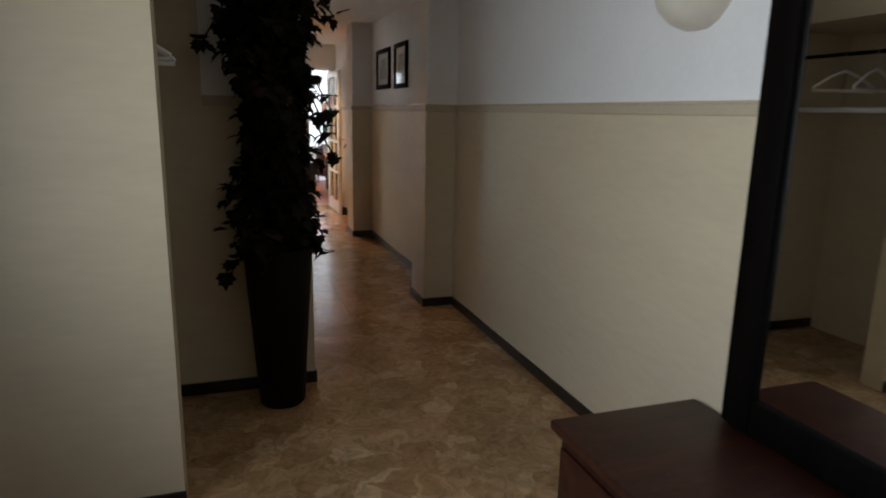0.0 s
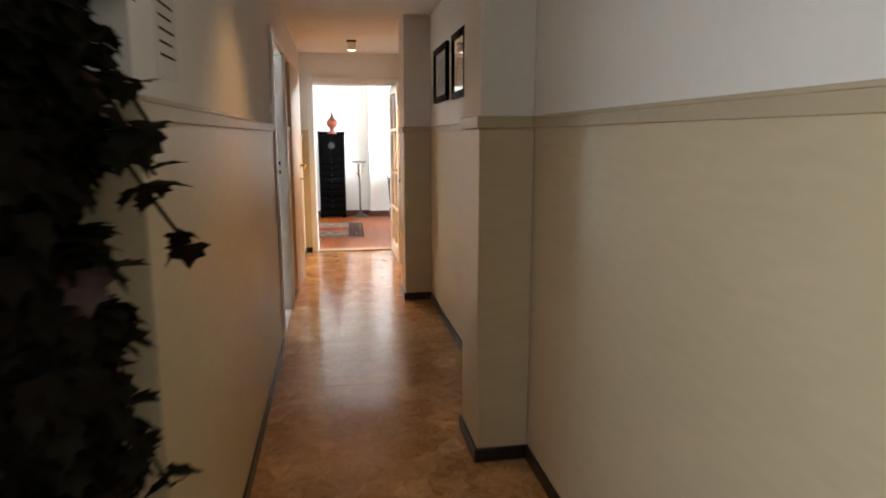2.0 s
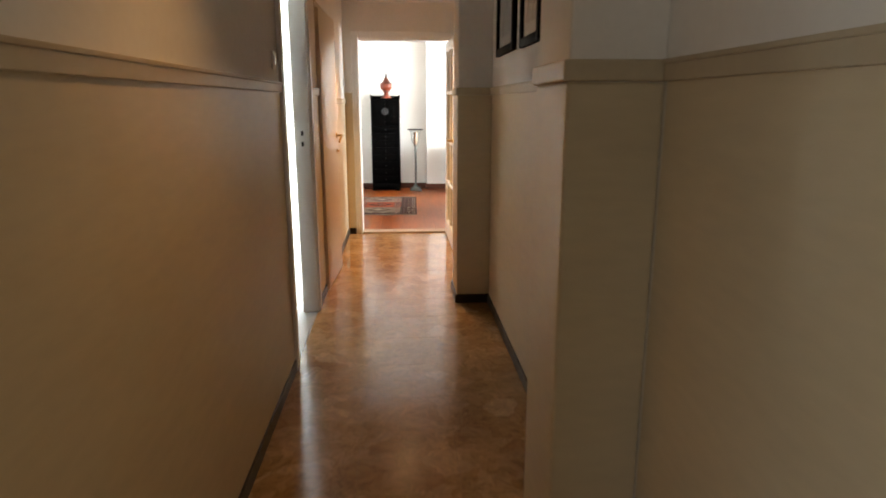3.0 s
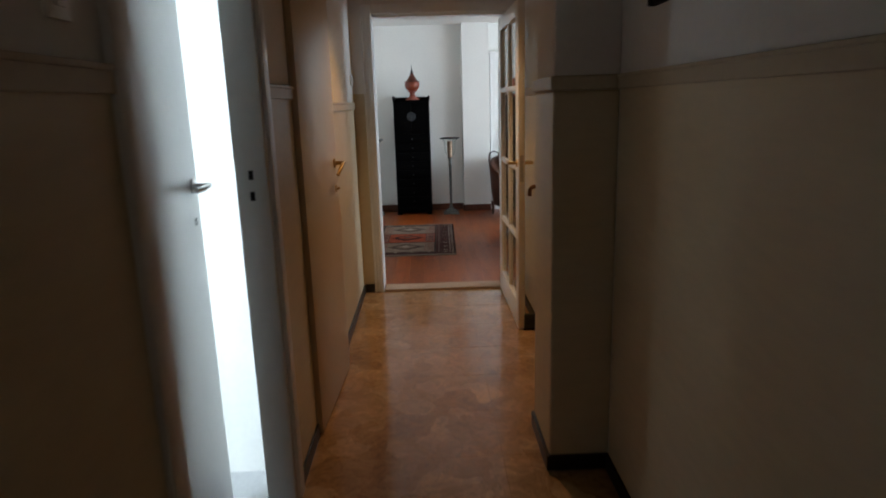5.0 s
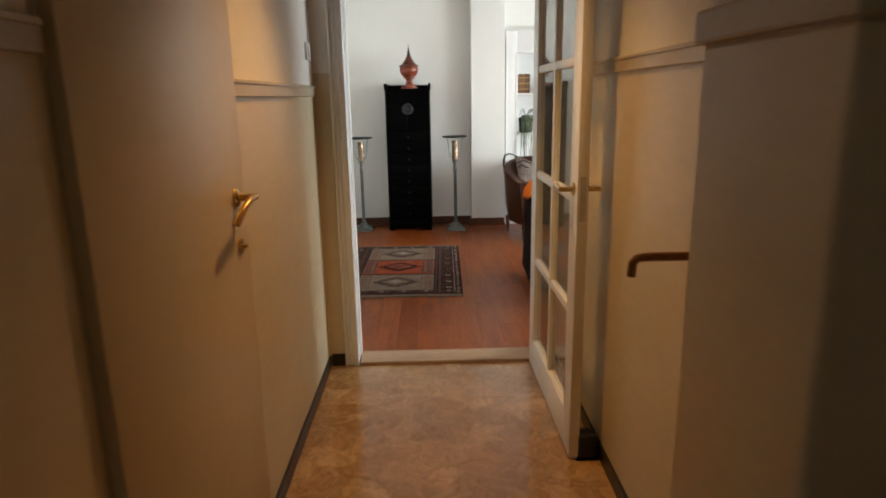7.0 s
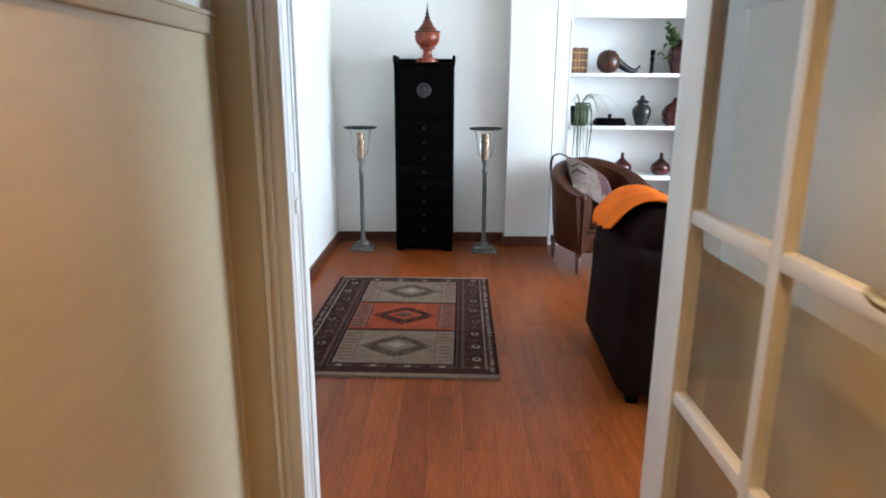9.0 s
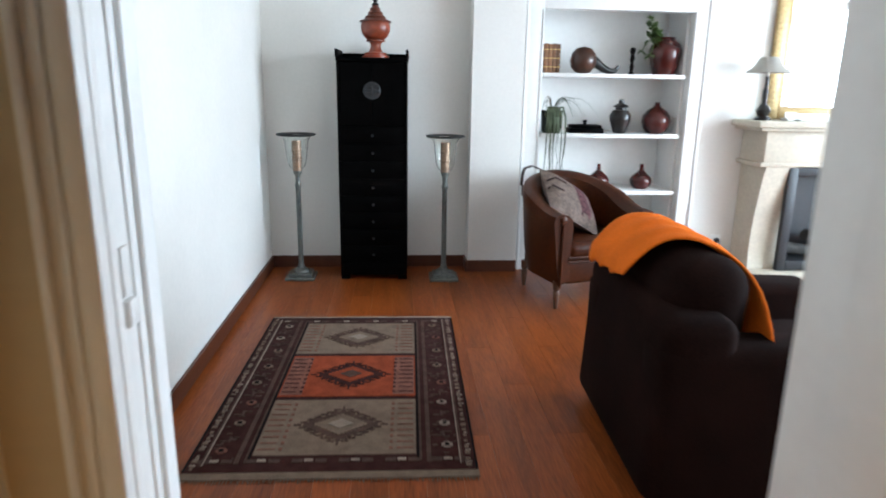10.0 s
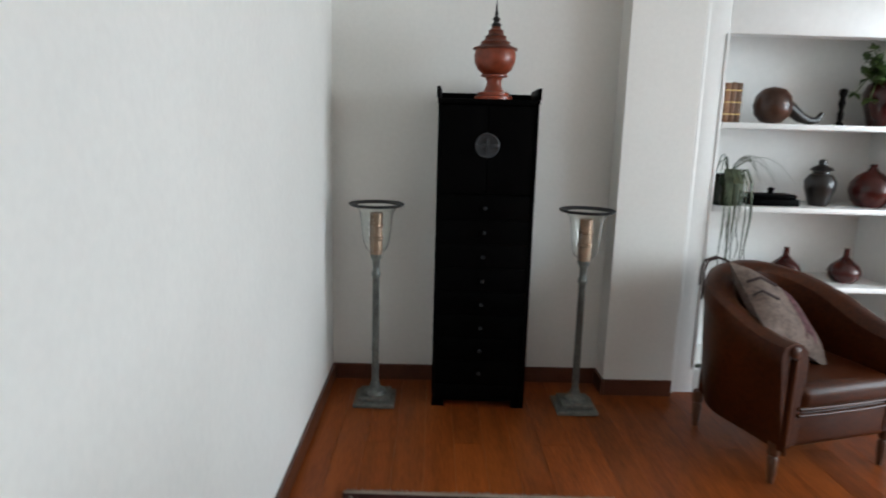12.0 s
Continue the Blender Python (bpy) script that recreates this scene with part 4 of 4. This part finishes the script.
# leather tub chair: front faces -y in its own space
def tub_chair():
    e = thing("tub_armchair", (2.012, 12.485, 0), "worn cognac leather tub armchair on short wooden legs", "armchair", turn=16, size=1.03)
    bm = bmesh.new()
    n = 44
    rings = []
    for i in range(n + 1):
        u = i / n
        # U path: left arm front -> back -> right arm front
        s = abs(2 * u - 1)
        if s > 0.55:
            k = (s - 0.55) / 0.45
            px, py, nx, ny = (0.335 - 0.01 * k), -0.02 - 0.31 * k, 1.0, 0.0
        else:
            a = s / 0.55 * math.pi / 2
            px, py, nx, ny = 0.335 * math.sin(a), -0.02 + 0.34 * math.cos(a), math.sin(a), math.cos(a)
        sg = -1 if u < 0.5 else 1
        top = 0.755 - 0.175 * (0.5 - 0.5 * math.cos(math.pi * min(1, s * 1.05)))
        th = 0.105
        prof = [(0.0 - 0.035, 0.15), (-0.01, 0.30), (0.01, top - 0.10), (0.018, top - 0.05), (0.008, top - 0.015), (-0.03, top), (-0.07, top - 0.008), (-th, top - 0.04), (-th - 0.005, top - 0.10), (-th, 0.40), (-th, 0.18)]
        rings.append([bm.verts.new((sg * (px + nx * d), py + ny * d, z)) for d, z in prof])
    for a, b in zip(rings, rings[1:]):
        m = len(a)
        for k in range(m):
            bm.faces.new((a[k], a[(k + 1) % m], b[(k + 1) % m], b[k]))
    bm.faces.new(rings[0])
    bm.faces.new(rings[-1][::-1])
    part("shell", bm, LEATHER, e)
    for s in (-1, 1):
        bm = lathe([(0, 0), (0.022, 0), (0.022, 0.004), (0.010, 0.009), (0, 0.009)], 18)
        part("arm_roll", bm, LEATHER, e).matrix_local = pose(s * 0.285, -0.335, 0.545, 90, 0, 0)
        tr = tube([(s * 0.285, -0.336, 0.14), (s * 0.285, -0.338, 0.52)], 0.008, 8)
        part("arm_piping", tr, LEATHER, e)
    part("seat_rail", box(-0.245, 0.245, -0.325, 0.22, 0.15, 0.31, 0.03, 4), LEATHER, e)
    part("seat_cushion", box(-0.238, 0.238, -0.345, 0.22, 0.30, 0.41, 0.045, 5), LEATHER, e)
    for z in (0.292, 0.318):
        part("piping", tube([(-0.235, -0.334, z), (-0.1, -0.342, z), (0.1, -0.342, z), (0.235, -0.334, z)], 0.008, 8), LEATHER, e)
    for x, y in ((-0.28, -0.29), (0.28, -0.29), (-0.24, 0.20), (0.24, 0.20)):
        lg = lathe([(0, 0.17), (0.024, 0.17), (0.022, 0.12), (0.014, 0.112), (0.02, 0.10), (0.016, 0.04), (0.011, 0.0), (0, 0)], 12, (x, y, 0))
        part("leg", lg, WOODLEG, e)
    # cushion leaning in the corner
    c = thing("scatter_cushion", (1.952, 12.46, 0.605), "taupe and maroon patterned cushion with dark ribbon ties", "cushion", turn=16, size=1.03)
    bm = bmesh.new()
    nn = 12
    top, bot = {}, {}
    for i in range(nn + 1):
        for j in range(nn + 1):
            u, v = 2 * i / nn - 1, 2 * j / nn - 1
            h = 0.062 * (max(0, 1 - u ** 4) * max(0, 1 - v ** 4)) ** 0.6
            pinch = 1 - 0.05 * (u * u + v * v - u * u * v * v * 2)
            top[i, j] = bm.verts.new((u * 0.205 * pinch, v * 0.205 * pinch, h))
            bot[i, j] = top[i, j] if i in (0, nn) or j in (0, nn) else bm.verts.new((u * 0.205 * pinch, v * 0.205 * pinch, -h))
    for i in range(nn):
        for j in range(nn):
            bm.faces.new((top[i, j], top[i + 1, j], top[i + 1, j + 1], top[i, j + 1]))
            bm.faces.new((bot[i, j], bot[i, j + 1], bot[i + 1, j + 1], bot[i + 1, j]))
    cm = pose(0, 0, 0, 0, 0, 38) @ pose(0, 0, 0, 43, 0, 0) @ pose(0, 0, 0, 0, 0, 45)
    part("cover", bm, CUSHION, c).matrix_local = cm
    bm = bmesh.new()
    for i in range(nn + 1):
        for j in range(3):
            u, v = 2 * i / nn - 1, 0.12 + 0.36 * j
            h = 0.062 * (max(0, 1 - u ** 4) * max(0, 1 - v ** 4)) ** 0.6 + 0.003
            bm.verts.new((u * 0.19, -v * 0.2, h))
    bm.verts.ensure_lookup_table()
    for i in range(nn):
        for j in range(2):
            a = i * 3 + j
            bm.faces.new((bm.verts[a], bm.verts[a + 1], bm.verts[a + 4], bm.verts[a + 3]))
    part("band", bm, CUSHION2, c, "maroon paisley band").matrix_local = cm
    for p0, p1, p2 in (((-0.03, 0.2, 0.02), (-0.035, 0.2, 0.06), (-0.05, 0.12, 0.075)), ((0.06, 0.19, 0.02), (0.06, 0.16, 0.07), (0.05, 0.08, 0.08)), ((-0.19, -0.19, 0.0), (-0.22, -0.24, 0.035), (-0.23, -0.30, 0.06))):
        part("ribbon", tube([p0, p1, p2], 0.006, 6), TIE, c).matrix_local = cm
    k = cm @ Vector((0.2, 0.2, 0.0))
    for d, l in ((0.0, 0.13), (0.02, 0.07)):
        part("ribbon", tube([k, k + Vector((-0.04, 0.02 + d, 0.016)), k + Vector((-0.085, 0.03 + d, 0.0)), k + Vector((-0.10, 0.03 + d, -0.04)), k + Vector((-0.105, 0.025 + d, -0.04 - l))], 0.005, 6), TIE, c)


tub_chair()

# built-in shelf recess
FY = 13.0
shelf = thing("built_in_bookcase", (2.387, FY, 0), "white painted built-in bookcase with open shelves", "bookcase")
part("frame", boxes((-0.65, -0.53, 0, 0.09, 0, 2.07), (0.535, 0.645, 0, 0.09, 0, 2.07), (-0.53, 0.535, 0, 0.09, 1.845, 2.07), (-0.53, 0.535, 0, 0.09, 0, 0.13), bevel=0.004), PAINT, shelf)
part("side_panel", box(-0.53, -0.512, 0.09, 0.43, 0, 1.94), PAINT, shelf)
part("side_panel", box(0.517, 0.535, 0.09, 0.43, 0, 1.94), PAINT, shelf)
part("back_panel", box(-0.512, 0.517, 0.415, 0.43, 0, 1.94), PAINT, shelf)
part("moulding", boxes((-0.655, -0.635, -0.012, 0, 0, 2.08), (0.63, 0.65, -0.012, 0, 0, 2.08), (-0.635, 0.63, -0.012, 0, 2.06, 2.08), (-0.545, -0.53, -0.006, 0, 0.13, 1.845), (0.535, 0.55, -0.006, 0, 0.13, 1.845), bevel=0.004), PAINT, shelf)
SH = (1.425, 1.005, 0.59, 0.13)
for z in SH:
    part("shelf", box(-0.512, 0.517, 0.022, 0.415, z - 0.028, z, 0.003), PAINT, shelf)


def on_shelf(x, level, back=0.20):
    return (2.387 + (x - 2.355) * 1.02, FY + back, SH[level] + 0.0005)


for k in range(5):
    w = 0.026
    b = thing("book", on_shelf(1.862 + 0.029 * k, 0, 0.14), "old tan leather-bound book on the shelf", "book", "row of old books")
    part("cover", boxes((-w / 2, w / 2, 0, 0.006, 0, 0.2 + 0.004 * (k % 2)), (-w / 2, -w / 2 + 0.003, 0.006, 0.13, 0, 0.2), (w / 2 - 0.003, w / 2, 0.006, 0.13, 0, 0.2), bevel=0.001), BOOKM, b)
    part("pages", box(-w / 2 + 0.003, w / 2 - 0.003, 0.006, 0.126, 0.004, 0.195), PAPER, b)
    for z in (0.04, 0.10, 0.16):
        part("spine_band", box(-w / 2 - 0.0005, w / 2 + 0.0005, -0.002, 0.002, z, z + 0.006), BRASS, b)
g = thing("bottle_gourd", on_shelf(2.19, 0, 0.16), "polished brown bottle gourd with dark curved neck", "gourd")
bm = lathe([(0, 0.0), (0.05, 0.008), (0.085, 0.045), (0.095, 0.09), (0.085, 0.14), (0.055, 0.175), (0.0, 0.19)], 32)
part("body", bm, GOURD, g).matrix_local = pose(-0.03, 0, 0, 0, 0, 0)
part("neck", tube([(0.02, 0, 0.11), (0.07, 0, 0.075), (0.12, 0, 0.04), (0.17, 0, 0.02), (0.21, 0, 0.025), (0.235, 0, 0.06)], 0.04, 16, taper=0.28), DARKGLAZE, g)
g = thing("wooden_figurine", on_shelf(2.515, 0, 0.16), "small slender dark carved wooden stand", "ornament")
part("carving", lathe([(0, 0), (0.022, 0), (0.022, 0.01), (0.012, 0.02), (0.016, 0.06), (0.010, 0.08), (0.018, 0.11), (0.012, 0.14), (0.02, 0.165), (0.018, 0.185), (0, 0.19)], 16), DARKWOOD, g)


def pot(x, level, prof, mt, name, label, cat="vase", back=0.17, group=""):
    v = thing(name, on_shelf(x, level, back), label, cat, group)
    part("vessel", lathe(prof, 32), mt, v)
    return v


v = pot(2.755, 0, [(0, 0), (0.075, 0), (0.085, 0.02), (0.112, 0.12), (0.118, 0.17), (0.10, 0.215), (0.065, 0.24), (0.06, 0.255), (0.066, 0.262), (0.05, 0.262), (0.05, 0.24), (0, 0.235)], OXBLOOD, "glazed_jar", "large oxblood glazed jar holding a leafy sprig", "jar")
sp = thing("leafy_sprig", (2.755, FY + 0.15, SH[0] + 0.22), "fresh green leafy sprig in the oxblood jar", "plant")
rn = random.Random(21)
for k in range(7):
    bm = bmesh.new()
    a, l = rn.uniform(2.0, 4.3), rn.uniform(0.09, 0.17)
    pts = [(math.cos(a) * l * u * 0.9, math.sin(a) * 0.4 * l * u, 0.02 + l * u * 0.9 - 0.16 * u * u * (k % 3) * 0.7) for u in (0, 0.33, 0.66, 1)]
    tube(pts, 0.003, 5, bm)
    for p in pts[1:]:
        for j in range(4):
            leaf_into(bm, Vector(p), Vector((rn.uniform(-1, 1), rn.uniform(-1, 0.5), rn.uniform(-0.6, 0.9))), rn.uniform(0.03, 0.05), 0.2)
    part("sprig", bm, GREEN, sp, smooth=False)["kind"] = "stuff"
pot(2.465, 1, [(0, 0), (0.045, 0), (0.05, 0.012), (0.075, 0.09), (0.078, 0.13), (0.055, 0.165), (0.04, 0.17), (0.04, 0.182), (0.058, 0.188), (0.05, 0.2), (0.02, 0.215), (0.018, 0.24), (0, 0.25)], DARKGLAZE, "ginger_jar", "dark bronze lidded ginger jar", "jar")
pot(2.735, 1, [(0, 0), (0.06, 0), (0.09, 0.03), (0.107, 0.085), (0.10, 0.125), (0.07, 0.165), (0.03, 0.19), (0.016, 0.21), (0.018, 0.225), (0, 0.228)], OXBLOOD, "onion_vase", "large oxblood red onion-shaped vase", "vase", group="oxblood onion vases")
small = [(0, 0), (0.05, 0), (0.075, 0.025), (0.083, 0.06), (0.07, 0.09), (0.035, 0.12), (0.016, 0.14), (0.013, 0.18), (0.016, 0.185), (0, 0.185)]
pot(2.66, 2, small, OXBLOOD, "onion_vase", "small oxblood red onion-shaped bottle vase", "vase", group="oxblood onion vases")
pot(2.335, 2, small, OXBLOOD, "onion_vase", "small oxblood red onion-shaped bottle vase", "vase", group="oxblood onion vases")
b = thing("lidded_box", on_shelf(2.20, 1, 0.15), "flat black lacquer box with knobbed lid", "box")
part("tray", box(-0.125, 0.125, -0.07, 0.07, 0, 0.035, 0.006), BLACK, b)
part("lid", boxes((-0.115, 0.115, -0.062, 0.062, 0.035, 0.06), bevel=0.012), BLACK, b)
part("knob", lathe([(0, 0.06), (0.016, 0.06), (0.012, 0.072), (0.02, 0.085), (0, 0.095)], 14), BLACK, b)
b = thing("stacked_box", on_shelf(2.78, 3, 0.16), "small grey stack of boxes on the bottom shelf", "box")
part("box", box(-0.1, 0.1, -0.08, 0.08, 0, 0.22, 0.006), PEWTER, b)
part("lid", box(-0.105, 0.105, -0.085, 0.085, 0.22, 0.25, 0.006), PAPER, b)
v = thing("spider_plant", on_shelf(1.94, 1, 0.09), "trailing strap-leaved plant in a dark green pot", "plant")
part("pot", lathe([(0, 0), (0.062, 0), (0.07, 0.01), (0.078, 0.15), (0.08, 0.16), (0.07, 0.16), (0.068, 0.14), (0, 0.14)], 24), mat("dark_green_glaze", (0.018, 0.026, 0.011), 0.25, vary=0.3, fine=15), v)


def strap(bm, pts, w):
    """A folded strap leaf along a bent line."""
    P = [Vector(p) for p in pts]
    prev = None
    for i, p in enumerate(P):
        d = (P[min(i + 1, len(P) - 1)] - P[max(0, i - 1)]).normalized()
        sd = d.cross(Vector((0, 0, 1)))
        sd = sd.normalized() if sd.length > 0.05 else Vector((1, 0, 0))
        k = w * (1 - (i / (len(P) - 1)) ** 2 * 0.9)
        row = [bm.verts.new(p - sd * k), bm.verts.new(p + Vector((0, 0, -k * 0.5))), bm.verts.new(p + sd * k)]
        if prev:
            for j in range(2):
                bm.faces.new((prev[j], prev[j + 1], row[j + 1], row[j]))
        prev = row


rn = random.Random(9)
for k in range(34):
    bm = bmesh.new()
    if k < 16:
        a = rn.uniform(-1.2, 0.9) if k < 13 else rn.uniform(2.2, 3.2)
        l = rn.uniform(0.16, 0.36) if k < 13 else 0.1
        rise = rn.uniform(0.36, 0.5)
        pts = [(math.cos(a) * l * u, -abs(math.sin(a)) * l * u * 0.7, 0.15 + rise * u - (rise + 0.04) * u * u) for u in (0, 0.15, 0.3, 0.45, 0.6, 0.75, 0.9, 1)]
    else:
        x0 = rn.uniform(-0.05, 0.06)
        dp = rn.uniform(0.25, 0.46)
        pts = [(x0 * 0.5, -0.02, 0.15), (x0, -0.075, 0.19), (x0 * 1.2, -0.125, 0.12), (x0 * 1.3, -0.135, -0.05), (x0 * 1.2 + rn.uniform(-0.03, 0.03), -0.13, -dp * 0.6), (x0 + rn.uniform(-0.04, 0.04), -0.12, -dp)]
    strap(bm, pts, 0.0048 if k < 16 else 0.0065)
    part("leaf", bm, PALEGREEN, v, smooth=False)

# fireplace
fp = thing("fireplace", (4.11, FW, 0), "pale limestone fireplace surround with curved legs", "fireplace", size=0.98)
part("mantel_shelf", boxes((-0.80, 0.80, -0.40, 0, 1.10, 1.145), (-0.77, 0.77, -0.375, 0, 1.075, 1.10), bevel=0.008), LIMESTONE, fp)
part("frieze", boxes((-0.70, 0.70, -0.33, 0, 0.84, 1.075), (-0.73, 0.73, -0.35, 0, 0.82, 0.85), bevel=0.006), LIMESTONE, fp)
for s in (-1, 1):
    bm = bmesh.new()
    rows = []
    for k in range(13):
        u = k / 12
        z = 0.04 + 0.78 * u
        f = -0.22 - 0.12 * u ** 1.5 - 0.05 * (1 - u) ** 3
        inner = 0.455 - 0.02 * u
        xs = (min(s * inner, s * 0.68), max(s * inner, s * 0.68))
        rows.append([bm.verts.new((xs[0], f, z)), bm.verts.new((xs[1], f, z)), bm.verts.new((xs[1], 0, z)), bm.verts.new((xs[0], 0, z))])
    for a, b in zip(rows, rows[1:]):
        for j in range(4):
            bm.faces.new((a[j], a[(j + 1) % 4], b[(j + 1) % 4], b[j]))
    bm.faces.new(rows[0])
    bm.faces.new(rows[-1])
    part("leg", bm, LIMESTONE, fp)
part("hearth", box(-0.72, 0.72, -0.47, 0, 0, 0.04, 0.006), LIMESTONE, fp)
part("insert", boxes((-0.44, 0.44, -0.03, -0.002, 0.04, 0.82), (-0.46, -0.42, -0.24, -0.03, 0.04, 0.82), (0.42, 0.46, -0.24, -0.03, 0.04, 0.82), (-0.42, 0.42, -0.24, -0.03, 0.76, 0.82), (-0.42, 0.42, -0.24, -0.03, 0.04, 0.1)), IRON, fp)
part("insert_frame", boxes((-0.50, -0.43, -0.345, -0.30, 0.045, 0.815), (0.43, 0.50, -0.345, -0.30, 0.045, 0.815), (-0.43, 0.43, -0.345, -0.30, 0.75, 0.815), (-0.43, 0.43, -0.345, -0.30, 0.045, 0.12), bevel=0.006), IRON, fp)
for k, (x, z, a) in enumerate(((-0.12, 0.14, 10), (0.12, 0.15, -8), (0.0, 0.22, 18))):
    part("log", tube([(-0.22, 0, 0), (-0.05, 0.01, 0.008), (0.1, -0.005, 0.0), (0.22, 0.005, 0.01)], 0.045, 10), LOG, fp).matrix_local = pose(x, -0.14, z, 0, a, 6 * k)

mi = thing("overmantel_mirror", (4.11, FW - 0.02, 1.123), "large gilt framed mirror leaning on the mantel", "mirror")
mm = pose(0, 0, 0, -1.0, 0, 0)
part("frame", boxes((-0.56, -0.47, -0.045, 0, 0, 1.2), (0.47, 0.56, -0.045, 0, 0, 1.2), (-0.47, 0.47, -0.045, 0, 0, 0.09), (-0.47, 0.47, -0.045, 0, 1.11, 1.2), bevel=0.014), GILT, mi).matrix_local = mm
part("bead", boxes((-0.472, -0.45, -0.036, -0.005, 0.07, 1.13), (0.45, 0.472, -0.036, -0.005, 0.07, 1.13), (-0.45, 0.45, -0.036, -0.005, 0.07, 0.092), (-0.45, 0.45, -0.036, -0.005, 1.108, 1.13), bevel=0.006), GILT, mi).matrix_local = mm
part("glass", box(-0.46, 0.46, -0.012, -0.004, 0.08, 1.12), MIRROR, mi, smooth=False).matrix_local = mm

tl = thing("table_lamp", (3.43, FW - 0.22, 1.123), "table lamp with grey conical shade on the mantel", "table lamp")
part("base", lathe([(0, 0), (0.06, 0), (0.06, 0.012), (0.035, 0.03), (0.05, 0.07), (0.03, 0.10), (0.016, 0.12), (0.02, 0.2), (0.012, 0.22), (0.012, 0.30), (0, 0.30)], 24), DARKGLAZE, tl)
part("shade", lathe([(0.045, 0.43), (0.06, 0.425), (0.10, 0.36), (0.145, 0.325), (0.143, 0.322), (0.096, 0.355), (0.055, 0.42), (0.045, 0.43)], 32), SHADE, tl)
part("candle_sleeve", lathe([(0, 0.3), (0.01, 0.3), (0.01, 0.36), (0, 0.36)], 12), PAPER, tl)
for x, w, h, lb in ((3.52, 0.16, 0.05, "low white tray with folded cards on the mantel"), (3.36, 0.05, 0.06, "small pale card on the mantel")):
    c = thing("mantel_card", (x + 0.24, FW - 0.29, 1.123), lb, "card")
    part("card", boxes((-w, w, -0.04, 0.04, 0, h * 0.3), (-w * 0.8, w * 0.8, 0.01, 0.016, h * 0.3, h), bevel=0.002), PAPER, c)

# socket with a plugged-in lead
e = thing("power_socket", (3.31, FW, 0.2), "white wall socket with a black plug beside the bookcase", "socket")
part("plate", box(-0.04, 0.04, -0.011, 0, -0.04, 0.04, 0.004), PAINT, e)
part("plug", lathe([(0, 0), (0.019, 0), (0.019, 0.02), (0.012, 0.036), (0, 0.038)], 18), IRON, e, "black round plug").matrix_local = pose(0.005, -0.011, 0, 90, 0, 0)
part("lead", tube([(0.005, -0.045, 0.0), (0.016, -0.052, -0.03), (0.012, -0.045, -0.09), (-0.006, -0.04, -0.15), (-0.01, -0.045, -0.193), (0.04, -0.055, -0.195), (0.2, -0.05, -0.195)], 0.0035, 8), IRON, e, "thin black lead")

# ---- floor pieces: marble tiles and laminate planks ----
TS = 0.405
tile_mesh = mesh_of("tile", box(-TS / 2 + 0.0006, TS / 2 - 0.0006, -TS / 2 + 0.0006, TS / 2 - 0.0006, -0.006, 0.0), MARBLE)
cols = [LX + TS / 2 + TS * i for i in range(-5, 3)]
for cx in cols:
    for j in range(29):
        cy = ENDY - 0.02 - TS / 2 - TS * j
        if cx < LX and cy > 2.59 + TS / 2:
            continue
        if cx < -1.4:
            continue
        ob = new("tile", tile_mesh)
        ob.location = (cx, cy, 0)
        ob.rotation_euler = (0, 0, radians(90 * random.randint(0, 3)))
        ob.parent = floor_bed
PW, PL = 0.128, 1.29
bed = bpy.data.objects["floor_living"]
plank_cache = {}


def plank_mesh(length):
    key = round(length, 3)
    if key not in plank_cache:
        plank_cache[key] = mesh_of("plank", box(-PW / 2 + 0.0004, PW / 2 - 0.0004, -length / 2 + 0.0004, length / 2 - 0.0004, -0.004, 0.0), LAMINATE)
    return plank_cache[key]


for i in range(48):
    start = 9.38 - (0, 0.43, 0.86)[i % 3]
    for j in range(5):
        ya, yb = max(9.381, start + PL * j), min(13.45, start + PL * (j + 1))
        if yb - ya < 0.05:
            continue
        ob = new("plank", plank_mesh(yb - ya))
        ob.location = (-0.08 + PW / 2 + PW * i, (ya + yb) / 2, 0)
        ob.parent = bed
